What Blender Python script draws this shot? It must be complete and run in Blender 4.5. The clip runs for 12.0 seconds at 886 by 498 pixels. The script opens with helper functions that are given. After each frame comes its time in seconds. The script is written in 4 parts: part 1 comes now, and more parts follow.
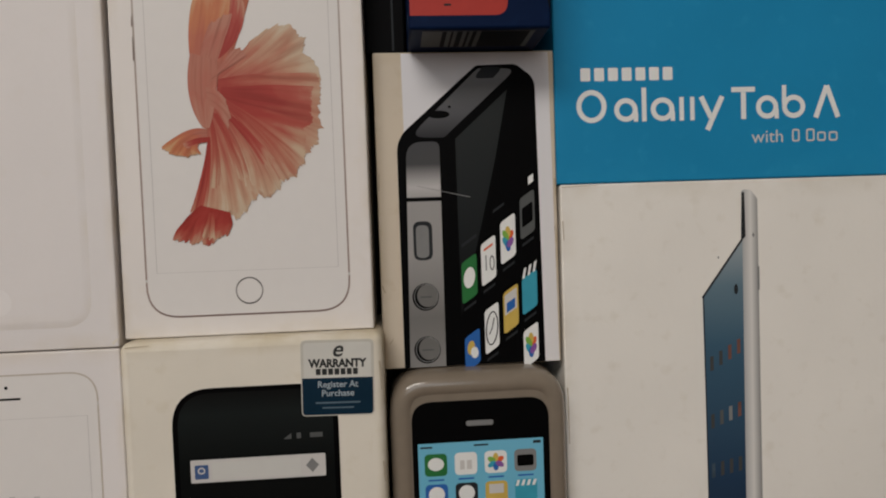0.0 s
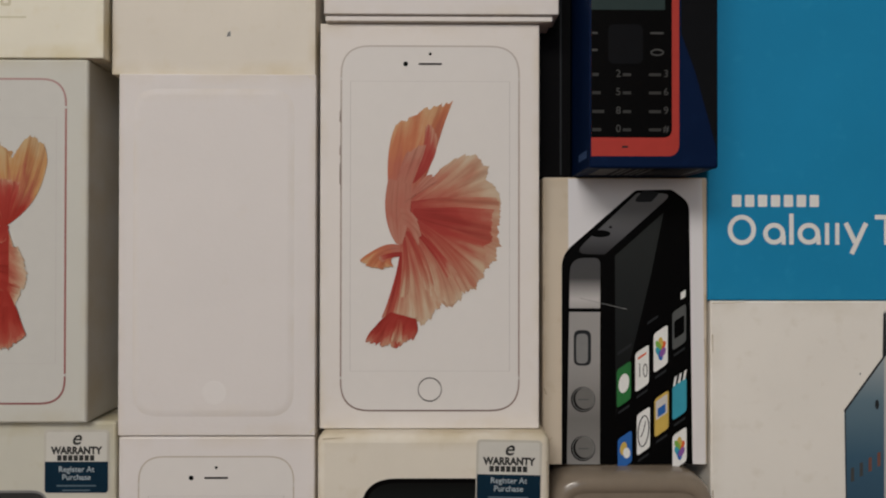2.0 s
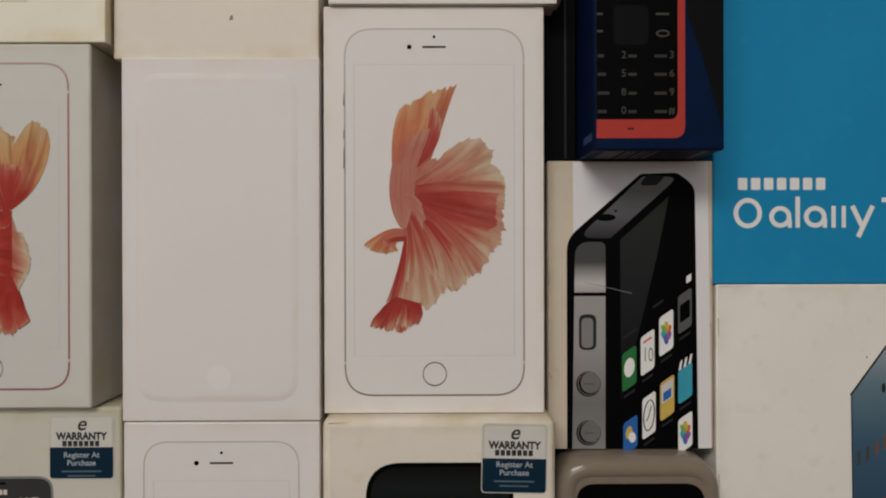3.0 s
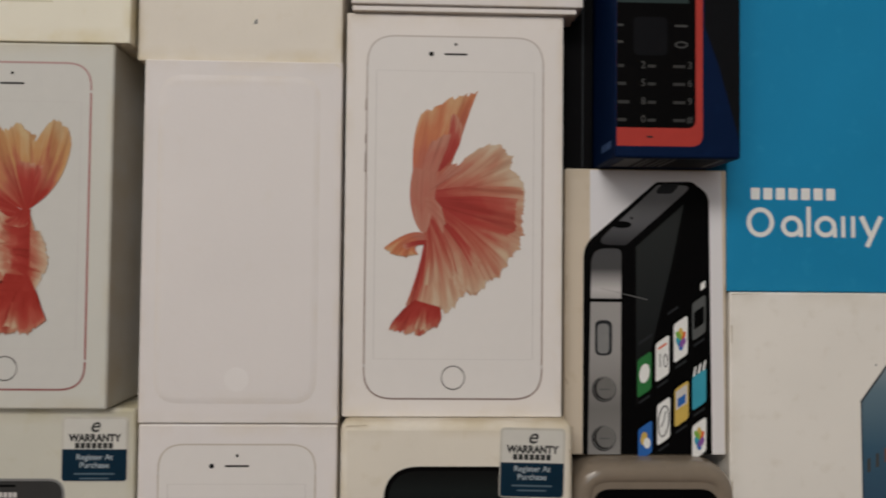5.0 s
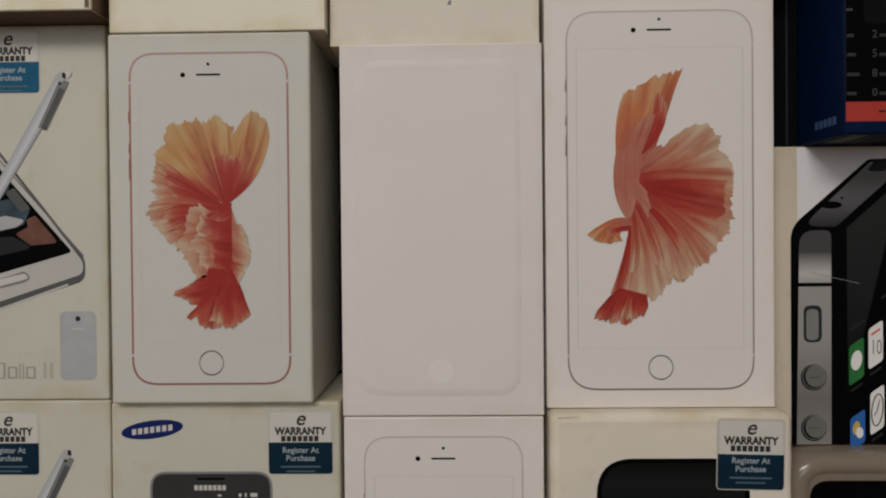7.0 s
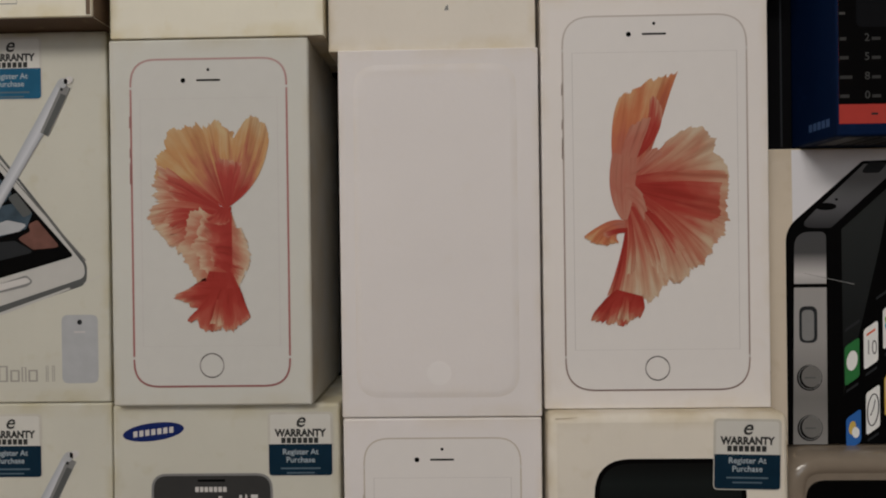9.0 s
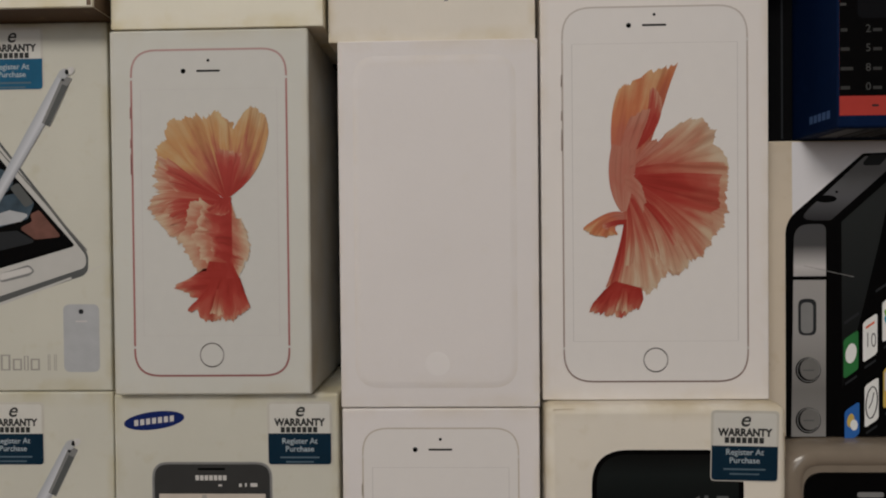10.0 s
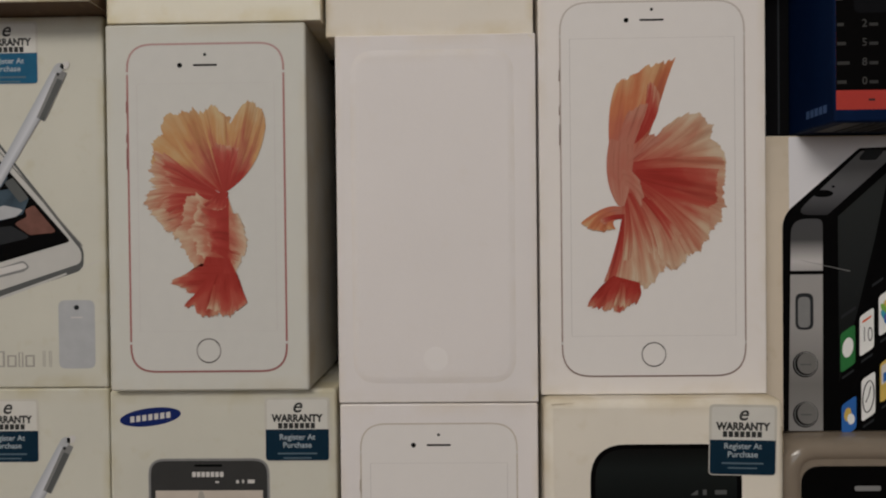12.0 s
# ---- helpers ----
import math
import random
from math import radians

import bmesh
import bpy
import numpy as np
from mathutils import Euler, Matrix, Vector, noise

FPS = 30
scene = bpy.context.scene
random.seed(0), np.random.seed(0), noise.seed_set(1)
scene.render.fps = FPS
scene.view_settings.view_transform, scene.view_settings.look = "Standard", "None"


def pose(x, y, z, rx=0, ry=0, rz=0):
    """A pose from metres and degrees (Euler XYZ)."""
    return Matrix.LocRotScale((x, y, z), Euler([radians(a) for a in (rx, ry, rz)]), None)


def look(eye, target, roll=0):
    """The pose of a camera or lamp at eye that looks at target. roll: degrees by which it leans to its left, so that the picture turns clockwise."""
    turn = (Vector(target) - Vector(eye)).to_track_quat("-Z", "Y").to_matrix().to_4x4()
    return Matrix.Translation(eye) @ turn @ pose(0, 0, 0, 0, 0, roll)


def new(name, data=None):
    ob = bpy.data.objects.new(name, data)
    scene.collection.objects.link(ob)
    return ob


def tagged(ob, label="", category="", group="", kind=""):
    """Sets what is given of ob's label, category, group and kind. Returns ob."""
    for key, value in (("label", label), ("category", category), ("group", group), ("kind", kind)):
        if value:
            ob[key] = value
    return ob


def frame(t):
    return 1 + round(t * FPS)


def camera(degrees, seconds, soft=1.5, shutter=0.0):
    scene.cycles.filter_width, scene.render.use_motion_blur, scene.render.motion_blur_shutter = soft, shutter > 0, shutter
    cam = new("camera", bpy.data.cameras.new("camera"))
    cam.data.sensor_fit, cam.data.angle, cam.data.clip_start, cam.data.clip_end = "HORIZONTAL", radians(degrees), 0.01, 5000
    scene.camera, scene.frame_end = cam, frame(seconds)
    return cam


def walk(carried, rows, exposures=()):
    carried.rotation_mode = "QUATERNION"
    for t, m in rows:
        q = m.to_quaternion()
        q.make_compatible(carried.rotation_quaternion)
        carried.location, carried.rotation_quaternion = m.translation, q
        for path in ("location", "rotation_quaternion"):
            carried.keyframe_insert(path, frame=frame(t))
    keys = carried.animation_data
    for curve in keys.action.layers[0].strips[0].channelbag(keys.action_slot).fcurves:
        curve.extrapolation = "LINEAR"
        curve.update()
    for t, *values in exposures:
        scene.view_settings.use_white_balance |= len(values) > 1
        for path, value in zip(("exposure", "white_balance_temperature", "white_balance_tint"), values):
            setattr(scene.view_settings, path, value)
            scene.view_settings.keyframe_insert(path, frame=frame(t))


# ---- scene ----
cam = camera(71.2, 12.0, 2.0, 0.9)
PATH = [
    (0, (0.1067, -0.2449, 0.1905), (0.2473, 1.7486, 0.1109), -1.96),
    (0.5, (0.1077, -0.2461, 0.1872), (0.2477, 1.7483, 0.1350), -2.01),
    (0.8, (0.1067, -0.2499, 0.1979), (0.2372, 1.7438, 0.1031), -2.19),
    (1, (0.0964, -0.2592, 0.2039), (0.1889, 1.7377, 0.1426), -2.66),
    (1.2, (0.0832, -0.2648, 0.2150), (0.1438, 1.7337, 0.1643), -2.52),
    (1.5, (0.0672, -0.2699, 0.2270), (0.0796, 1.7301, 0.2169), -1.16),
    (2, (0.0516, -0.2688, 0.2268), (0.0669, 1.7311, 0.2383), 0.08),
    (2.5, (0.0501, -0.2681, 0.2246), (0.0597, 1.7319, 0.2211), -0.08),
    (4.5, (0.0487, -0.2668, 0.2169), (0.0797, 1.7328, 0.2416), -0.28),
    (5, (0.0359, -0.2695, 0.2166), (0.0899, 1.7292, 0.2657), 0.56),
    (5.2, (0.0286, -0.2677, 0.2220), (0.0663, 1.7322, 0.2225), 0.75),
    (5.5, (0.0025, -0.2706, 0.2206), (-0.0056, 1.7292, 0.1959), 0.56),
    (5.8, (-0.0291, -0.2703, 0.2207), (-0.0794, 1.7289, 0.2443), 0.11),
    (6, (-0.0359, -0.2670, 0.2273), (-0.0764, 1.7325, 0.2506), -0.70),
    (6.5, (-0.0419, -0.2650, 0.2217), (-0.1017, 1.7341, 0.2080), -0.16),
    (7, (-0.0384, -0.2610, 0.2201), (-0.0742, 1.7386, 0.2035), -0.52),
    (9, (-0.0372, -0.2634, 0.2200), (-0.0754, 1.7362, 0.2128), -0.74),
    (9.5, (-0.0356, -0.2633, 0.2181), (-0.0778, 1.7362, 0.2058), -0.57),
    (10, (-0.0349, -0.2640, 0.2185), (-0.0872, 1.7352, 0.1939), -0.54),
    (10.5, (-0.0376, -0.2630, 0.2157), (-0.0704, 1.7367, 0.1984), -0.38),
    (11, (-0.0362, -0.2641, 0.2172), (-0.0831, 1.7352, 0.1937), -0.73),
    (11.5, (-0.0379, -0.2636, 0.2147), (-0.0834, 1.7357, 0.1902), -0.54),
    (12, (-0.0363, -0.2635, 0.2157), (-0.0718, 1.7361, 0.1956), -0.61),
]
walk(cam, [(t, look(eye, target, roll)) for t, eye, target, roll in PATH], [(0, 0.03), (5.5, 0.06), (6.2, -0.07), (9, -0.13), (12, -0.10)])

MM = 0.001

# ---- light ----
world = bpy.data.worlds.new("room_air")
scene.world = world
world.use_nodes = True
world.node_tree.nodes["Background"].inputs[0].default_value = (0.9, 0.86, 0.8, 1)
world.node_tree.nodes["Background"].inputs[1].default_value = 0.02


def area_lamp(name, eye, target, sx, sy, watts, colour):
    data = bpy.data.lights.new(name, "AREA")
    data.shape, data.size, data.size_y, data.energy, data.color = "RECTANGLE", sx, sy, watts, colour
    ob = new(name, data)
    ob.matrix_world = look(eye, target)
    return ob


area_lamp("ceiling_lamp", (-0.60, -1.62, 1.66), (0.0, 0.0, 0.2), 1.3, 1.0, 42.5, (1.0, 0.95, 0.885))
# added frontal fill light; no window is known behind the camera
area_lamp("window_light", (-0.3, -2.55, 0.75), (-0.3, 0.0, 0.75), 1.36, 1.06, 9.0, (0.90, 0.95, 1.0))


# ---- materials ----
def nodes_of(name):
    m = bpy.data.materials.new(name)
    m.use_nodes = True
    return m, m.node_tree.nodes, m.node_tree.links, m.node_tree.nodes["Principled BSDF"]


def noise_node(n, l, scale, detail=3.0, coord="Object", stretch=None):
    tc = n.new("ShaderNodeTexCoord")
    nz = n.new("ShaderNodeTexNoise")
    nz.inputs["Scale"].default_value, nz.inputs["Detail"].default_value = scale, detail
    if stretch:
        mp = n.new("ShaderNodeMapping")
        mp.inputs["Scale"].default_value = stretch
        l.new(tc.outputs[coord], mp.inputs["Vector"])
        l.new(mp.outputs["Vector"], nz.inputs["Vector"])
    else:
        l.new(tc.outputs[coord], nz.inputs["Vector"])
    return nz


def ramp_node(n, l, source, stops):
    r = n.new("ShaderNodeValToRGB")
    while len(r.color_ramp.elements) < len(stops):
        r.color_ramp.elements.new(0.5)
    for e, (p, c) in zip(r.color_ramp.elements, stops):
        e.position, e.color = p, (*c, 1)
    l.new(source, r.inputs["Fac"])
    return r


def mixed(n, l, fac, a, b):
    mx = n.new("ShaderNodeMix")
    mx.data_type = "RGBA"
    for i, s in ((0, fac), (6, a), (7, b)):
        if hasattr(s, "is_linked"):
            l.new(s, mx.inputs[i])
        else:
            mx.inputs[i].default_value = s if i == 0 else (*s, 1)
    return mx.outputs[2]


def card(name, rgb, stain=(0.62, 0.50, 0.30), amount=0.25, rough=0.6, grain=0.08, worn=0.0, sheen=0.15, vary=0.08):
    """Coated paperboard: soft blotches, yellowed stains, fine paper grain."""
    m, n, l, p = nodes_of(name)
    big = noise_node(n, l, 22, 4)
    fine = noise_node(n, l, 420, 3)
    speck = noise_node(n, l, 130, 5)
    dark = tuple(c * (1 - vary) for c in rgb)
    base = mixed(n, l, ramp_node(n, l, big.outputs["Fac"], [(0.3, (0, 0, 0)), (0.7, (1, 1, 1))]).outputs[0], dark, rgb)
    f = n.new("ShaderNodeMath")
    f.operation = "MULTIPLY"
    l.new(ramp_node(n, l, speck.outputs["Fac"], [(0.58, (0, 0, 0)), (0.78, (1, 1, 1))]).outputs[0], f.inputs[0])
    f.inputs[1].default_value = amount
    aged = mixed(n, l, f.outputs[0], base, stain)
    if worn:
        tc = n.new("ShaderNodeTexCoord")
        sp = n.new("ShaderNodeSeparateXYZ")
        l.new(tc.outputs["Generated"], sp.inputs[0])
        sides = []
        for k in (0, 2):
            c = n.new("ShaderNodeMath")
            c.operation = "SUBTRACT"
            l.new(sp.outputs[k], c.inputs[0])
            c.inputs[1].default_value = 0.5
            a = n.new("ShaderNodeMath")
            a.operation = "ABSOLUTE"
            l.new(c.outputs[0], a.inputs[0])
            sides.append(a.outputs[0])
        mx = n.new("ShaderNodeMath")
        mx.operation = "MAXIMUM"
        l.new(sides[0], mx.inputs[0])
        l.new(sides[1], mx.inputs[1])
        rim = ramp_node(n, l, mx.outputs[0], [(0.455, (0, 0, 0)), (0.5, (1, 1, 1))])
        patch = ramp_node(n, l, noise_node(n, l, 55, 4).outputs["Fac"], [(0.38, (0, 0, 0)), (0.68, (1, 1, 1))])
        w = n.new("ShaderNodeMath")
        w.operation = "MULTIPLY"
        l.new(rim.outputs[0], w.inputs[0])
        l.new(patch.outputs[0], w.inputs[1])
        w2 = n.new("ShaderNodeMath")
        w2.operation = "MULTIPLY"
        l.new(w.outputs[0], w2.inputs[0])
        w2.inputs[1].default_value = worn
        aged = mixed(n, l, w2.outputs[0], aged, stain)
    l.new(aged, p.inputs["Base Color"])
    rr = n.new("ShaderNodeMapRange")
    rr.inputs[3].default_value, rr.inputs[4].default_value = rough - 0.1, rough + 0.12
    l.new(big.outputs["Fac"], rr.inputs[0])
    l.new(rr.outputs[0], p.inputs["Roughness"])
    b = n.new("ShaderNodeBump")
    b.inputs["Strength"].default_value, b.inputs["Distance"].default_value = grain, 0.0006
    l.new(fine.outputs["Fac"], b.inputs["Height"])
    l.new(b.outputs["Normal"], p.inputs["Normal"])
    p.inputs["Specular IOR Level"].default_value = sheen
    return m


def ink(name, rgb, rough=0.45, vary=0.12, metal=0.0, sheen=0.1):
    """Printed ink or plain plastic: faint mottling."""
    m, n, l, p = nodes_of(name)
    nz = noise_node(n, l, 160, 4)
    l.new(mixed(n, l, nz.outputs["Fac"], tuple(c * (1 - vary) for c in rgb), tuple(min(1, c * (1 + vary)) for c in rgb)), p.inputs["Base Color"])
    p.inputs["Roughness"].default_value, p.inputs["Metallic"].default_value = rough, metal
    p.inputs["Specular IOR Level"].default_value = sheen
    return m


def fade(name, stops, rough=0.4, across=False):
    """Print that runs through colours along v (or u) of its own layout."""
    m, n, l, p = nodes_of(name)
    tc = n.new("ShaderNodeTexCoord")
    sp = n.new("ShaderNodeSeparateXYZ")
    l.new(tc.outputs["UV"], sp.inputs[0])
    l.new(ramp_node(n, l, sp.outputs[0 if across else 1], stops).outputs[0], p.inputs["Base Color"])
    p.inputs["Roughness"].default_value = rough
    p.inputs["Specular IOR Level"].default_value = 0.1
    return m


def petal_ink(name, root, middle, tip, edge, seed):
    """Streaked petal print: colour runs from the root to the frayed edge, with irregular folds along it."""
    m, n, l, p = nodes_of(name)
    tc = n.new("ShaderNodeTexCoord")
    sp = n.new("ShaderNodeSeparateXYZ")
    l.new(tc.outputs["UV"], sp.inputs[0])
    folds = noise_node(n, l, 1.0, 3.0, "UV", (3.4, 1.1, 1))
    folds.inputs["Distortion"].default_value = 0.9
    threads = noise_node(n, l, 1.0, 2.5, "UV", (5.2, 0.7, 1))
    threads.inputs["Distortion"].default_value = 0.45
    veins = noise_node(n, l, 1.0, 2.0, "UV", (11, 0.5, 1))
    blotch = noise_node(n, l, 120, 3)

    def weighed(source, weight, plus):
        q = n.new("ShaderNodeMath")
        q.operation = "MULTIPLY_ADD"
        l.new(source, q.inputs[0])
        q.inputs[1].default_value = weight
        if hasattr(plus, "is_linked"):
            l.new(plus, q.inputs[2])
        else:
            q.inputs[2].default_value = plus
        return q.outputs[0]

    run = weighed(sp.outputs[1], 1.0, -1.02 + seed * 0.01)
    run = weighed(folds.outputs["Fac"], 1.0, run)
    run = weighed(threads.outputs["Fac"], 0.6, run)
    run = weighed(blotch.outputs["Fac"], 0.3, run)
    col = ramp_node(n, l, run, [(0.10, root), (0.42, middle), (0.72, tip), (1.0, edge)])
    crease = ramp_node(n, l, weighed(veins.outputs["Fac"], 0.45, weighed(threads.outputs["Fac"], 0.55, 0.0)),
                       [(0.35, (0.55, 0.34, 0.28)), (0.47, (0.94, 0.86, 0.82)), (0.60, (1.0, 1.0, 1.0))])
    mul = n.new("ShaderNodeMix")
    mul.data_type, mul.blend_type = "RGBA", "MULTIPLY"
    mul.inputs[0].default_value = 0.55
    l.new(col.outputs[0], mul.inputs[6])
    l.new(crease.outputs[0], mul.inputs[7])
    l.new(mul.outputs[2], p.inputs["Base Color"])
    p.inputs["Roughness"].default_value = 0.45
    p.inputs["Specular IOR Level"].default_value = 0.2
    return m


WHITE = card("white_card", (0.815, 0.77, 0.745), amount=0.08, worn=0.3, vary=0.035)
COOL = card("cool_white_card", (0.785, 0.745, 0.74), amount=0.05, worn=0.25, vary=0.035)
CREAM = card("cream_card", (0.79, 0.735, 0.645), stain=(0.58, 0.49, 0.33), amount=0.28, worn=0.7)
PALECREAM = card("pale_cream_card", (0.80, 0.745, 0.665), stain=(0.64, 0.54, 0.36), amount=0.2, worn=0.7)
GREYWHITE = card("greyed_white_card", (0.63, 0.625, 0.58), stain=(0.56, 0.50, 0.37), amount=0.12, worn=0.5, vary=0.04)
NOTECARD = card("aged_ivory_card", (0.62, 0.605, 0.53), stain=(0.50, 0.45, 0.30), amount=0.35, worn=0.8)
BOARD = card("beige_stained_card", (0.66, 0.57, 0.46), stain=(0.50, 0.40, 0.26), amount=0.4, worn=0.8)
CHALK = card("chalk_white_card", (0.86, 0.825, 0.775), stain=(0.64, 0.58, 0.48), amount=0.3, worn=0.5, vary=0.05)
YELLOW = card("yellowed_card", (0.86, 0.82, 0.70), stain=(0.70, 0.61, 0.38), amount=0.3, worn=0.8)
TAB_BLUE = card("teal_blue_card", (0.012, 0.255, 0.50), stain=(0.022, 0.295, 0.53), amount=0.5, rough=0.5, worn=0.5)
NAVY = card("navy_card", (0.0024, 0.011, 0.045), stain=(0.005, 0.02, 0.07), amount=0.4, rough=0.5, sheen=0.06)
SCUFF = ink("scuffed_board", (0.42, 0.34, 0.24), 0.7, 0.3)
BLACKCARD = card("black_card", (0.004, 0.004, 0.0045), stain=(0.012, 0.012, 0.012), amount=0.3, sheen=0.04)
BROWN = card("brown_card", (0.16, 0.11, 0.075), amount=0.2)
TAUPE = ink("taupe_plastic", (0.225, 0.185, 0.145), 0.16, 0.1, sheen=0.6)
BLACK = ink("black_ink", (0.002, 0.002, 0.0022), 0.5, sheen=0.04)
GLOSS = ink("glossy_white_varnish", (0.835, 0.80, 0.795), 0.25, 0.02, sheen=0.5)
RINGGREY = fade("ring_grey_print", [(0.0, (0.05, 0.045, 0.042)), (0.3, (0.26, 0.24, 0.23)), (0.6, (0.34, 0.32, 0.31)), (0.8, (0.10, 0.09, 0.085)), (1.0, (0.16, 0.15, 0.145))])
STICKWHITE = ink("sticker_white_film", (0.64, 0.625, 0.585), 0.35, 0.06, sheen=0.3)
STICKBLACK = ink("sticker_black_ink", (0.035, 0.036, 0.036), 0.5)
STICKTEXT = ink("pale_blue_ink", (0.38, 0.44, 0.48), 0.5)
STICKDIM = ink("dim_blue_ink", (0.10, 0.15, 0.19), 0.5)
DIGIT = ink("dim_white_ink", (0.062, 0.062, 0.062), 0.5)
KEYDIM = ink("dim_grey_ink", (0.042, 0.042, 0.042), 0.5)
PADBLACK = ink("soft_black_ink", (0.006, 0.0065, 0.008), 0.5, sheen=0.05)
DARK = ink("dark_grey_ink", (0.022, 0.024, 0.027), 0.45)
MIDGREY = ink("mid_grey_ink", (0.22, 0.22, 0.22), 0.45)
PALE = ink("pale_grey_ink", (0.60, 0.58, 0.565), 0.5, 0.05)
LINE = ink("hairline_grey_ink", (0.58, 0.55, 0.54), 0.5, 0.05)
GLASSWHITE = ink("screen_white_ink", (0.76, 0.73, 0.715), 0.5, 0.02)
ROSE = fade("rose_rim_print", [(0.0, (0.30, 0.125, 0.12)), (0.12, (0.38, 0.155, 0.15)), (0.85, (0.42, 0.20, 0.19)), (1.0, (0.47, 0.31, 0.30))])
BEIGE = fade("beige_rim_print", [(0.0, (0.21, 0.145, 0.13)), (0.06, (0.34, 0.26, 0.235)), (0.5, (0.42, 0.34, 0.31)), (0.9, (0.50, 0.44, 0.41)), (1.0, (0.56, 0.51, 0.48))])
SAND = ink("sand_ink", (0.54, 0.48, 0.42), 0.45, 0.1)
PURE = ink("white_ink", (0.80, 0.80, 0.79), 0.45, 0.04)
STICK_BLUE = ink("sticker_blue_ink", (0.006, 0.024, 0.046), 0.35, 0.2)
STICK_FADED = ink("faded_sticker_blue_ink", (0.016, 0.105, 0.20), 0.35, 0.2)
SILVER = ink("clear_sticker_edge", (0.56, 0.535, 0.48), 0.3, 0.1, sheen=0.4)
LOGO_BLUE = ink("logo_blue_ink", (0.010, 0.022, 0.125), 0.4)
RED = ink("coral_red_ink", (0.43, 0.05, 0.04), 0.4, 0.1)
MUTEDRED = ink("muted_red_ink", (0.16, 0.075, 0.06), 0.4, 0.5)
SLATE = ink("slate_ink", (0.05, 0.075, 0.10), 0.4, 0.7)
KEYGREY = ink("key_grey_ink", (0.16, 0.155, 0.15), 0.4)
BACKGREY = ink("blue_grey_ink", (0.43, 0.44, 0.46), 0.45)
SOFTWHITE = ink("soft_screen_white_ink", (0.62, 0.61, 0.585), 0.5, 0.03)
FAINT = ink("faint_olive_ink", (0.66, 0.62, 0.47), 0.5, 0.05)
NOTEGREY = ink("faint_grey_ink", (0.36, 0.34, 0.31), 0.5, 0.1)
FACEGREY = ink("white_shell_ink", (0.52, 0.51, 0.49), 0.45, 0.05)
CAMGREY = ink("soft_grey_ink", (0.10, 0.105, 0.105), 0.4)
SMOKE = ink("smoky_screen_ink", (0.028, 0.045, 0.045), 0.4)
GREEN = ink("green_ink", (0.03, 0.17, 0.05), 0.4)
BLUE = ink("blue_ink", (0.03, 0.13, 0.42), 0.4)
ICONBLUE = ink("greyed_blue_ink", (0.06, 0.11, 0.25), 0.4)
AQUA = ink("aqua_ink", (0.05, 0.33, 0.45), 0.4)
AMBER = ink("amber_ink", (0.60, 0.42, 0.10), 0.4)
LEAF = ink("leaf_ink", (0.20, 0.40, 0.07), 0.4)
PURPLE = ink("purple_ink", (0.25, 0.10, 0.35), 0.4)
CORAL = ink("orange_red_ink", (0.70, 0.12, 0.04), 0.4)
SCREEN_BLUE = fade("sky_screen_print", [(0.0, (0.12, 0.42, 0.60)), (1.0, (0.17, 0.48, 0.66))])
STEEL = fade("steel_print", [(0.0, (0.24, 0.232, 0.226)), (0.22, (0.18, 0.174, 0.168)), (0.5, (0.33, 0.318, 0.312)), (0.74, (0.34, 0.328, 0.322)), (0.80, (0.52, 0.50, 0.50)), (0.90, (0.07, 0.07, 0.072)), (1.0, (0.07, 0.07, 0.075))])
CHAMFER = fade("chamfer_print", [(0.0, (0.03, 0.03, 0.033)), (0.35, (0.10, 0.10, 0.108)), (1.0, (0.17, 0.17, 0.175))])
GLARE = fade("glare_print", [(0.0, (0.003, 0.003, 0.003)), (0.45, (0.014, 0.016, 0.017)), (1.0, (0.026, 0.029, 0.029))])
DIMGLARE = fade("dim_glare_print", [(0.0, (0.003, 0.003, 0.003)), (0.6, (0.004, 0.005, 0.005)), (0.88, (0.011, 0.014, 0.014)), (1.0, (0.005, 0.005, 0.005))])
PANEL = fade("cool_panel_print", [(0.0, (0.77, 0.745, 0.75)), (1.0, (0.74, 0.73, 0.765))], 0.5)
TABLET = fade("tablet_screen_print", [(0.0, (0.012, 0.016, 0.03)), (0.35, (0.02, 0.045, 0.09)), (0.72, (0.05, 0.11, 0.17)), (0.88, (0.13, 0.20, 0.25)), (1.0, (0.32, 0.37, 0.40))])
TABLET_EDGE = fade("tablet_edge_print", [(0.0, (0.42, 0.42, 0.42)), (0.5, (0.72, 0.70, 0.68)), (1.0, (0.20, 0.20, 0.20))], 0.45, True)
PEN = fade("pen_print", [(0.0, (0.40, 0.42, 0.46)), (0.5, (0.60, 0.61, 0.65)), (1.0, (0.30, 0.31, 0.34))], 0.45, True)
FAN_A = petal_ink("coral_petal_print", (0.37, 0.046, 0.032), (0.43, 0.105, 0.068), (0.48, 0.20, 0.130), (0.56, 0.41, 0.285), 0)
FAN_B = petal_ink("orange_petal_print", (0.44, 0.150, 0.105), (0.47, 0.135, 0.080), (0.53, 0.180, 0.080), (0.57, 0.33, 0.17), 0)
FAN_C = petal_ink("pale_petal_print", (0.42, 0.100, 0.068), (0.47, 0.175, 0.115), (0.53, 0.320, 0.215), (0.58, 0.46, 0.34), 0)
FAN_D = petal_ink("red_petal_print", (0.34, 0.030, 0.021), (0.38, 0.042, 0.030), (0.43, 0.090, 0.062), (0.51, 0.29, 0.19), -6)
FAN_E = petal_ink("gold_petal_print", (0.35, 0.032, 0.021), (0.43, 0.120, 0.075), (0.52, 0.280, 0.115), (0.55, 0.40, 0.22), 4)
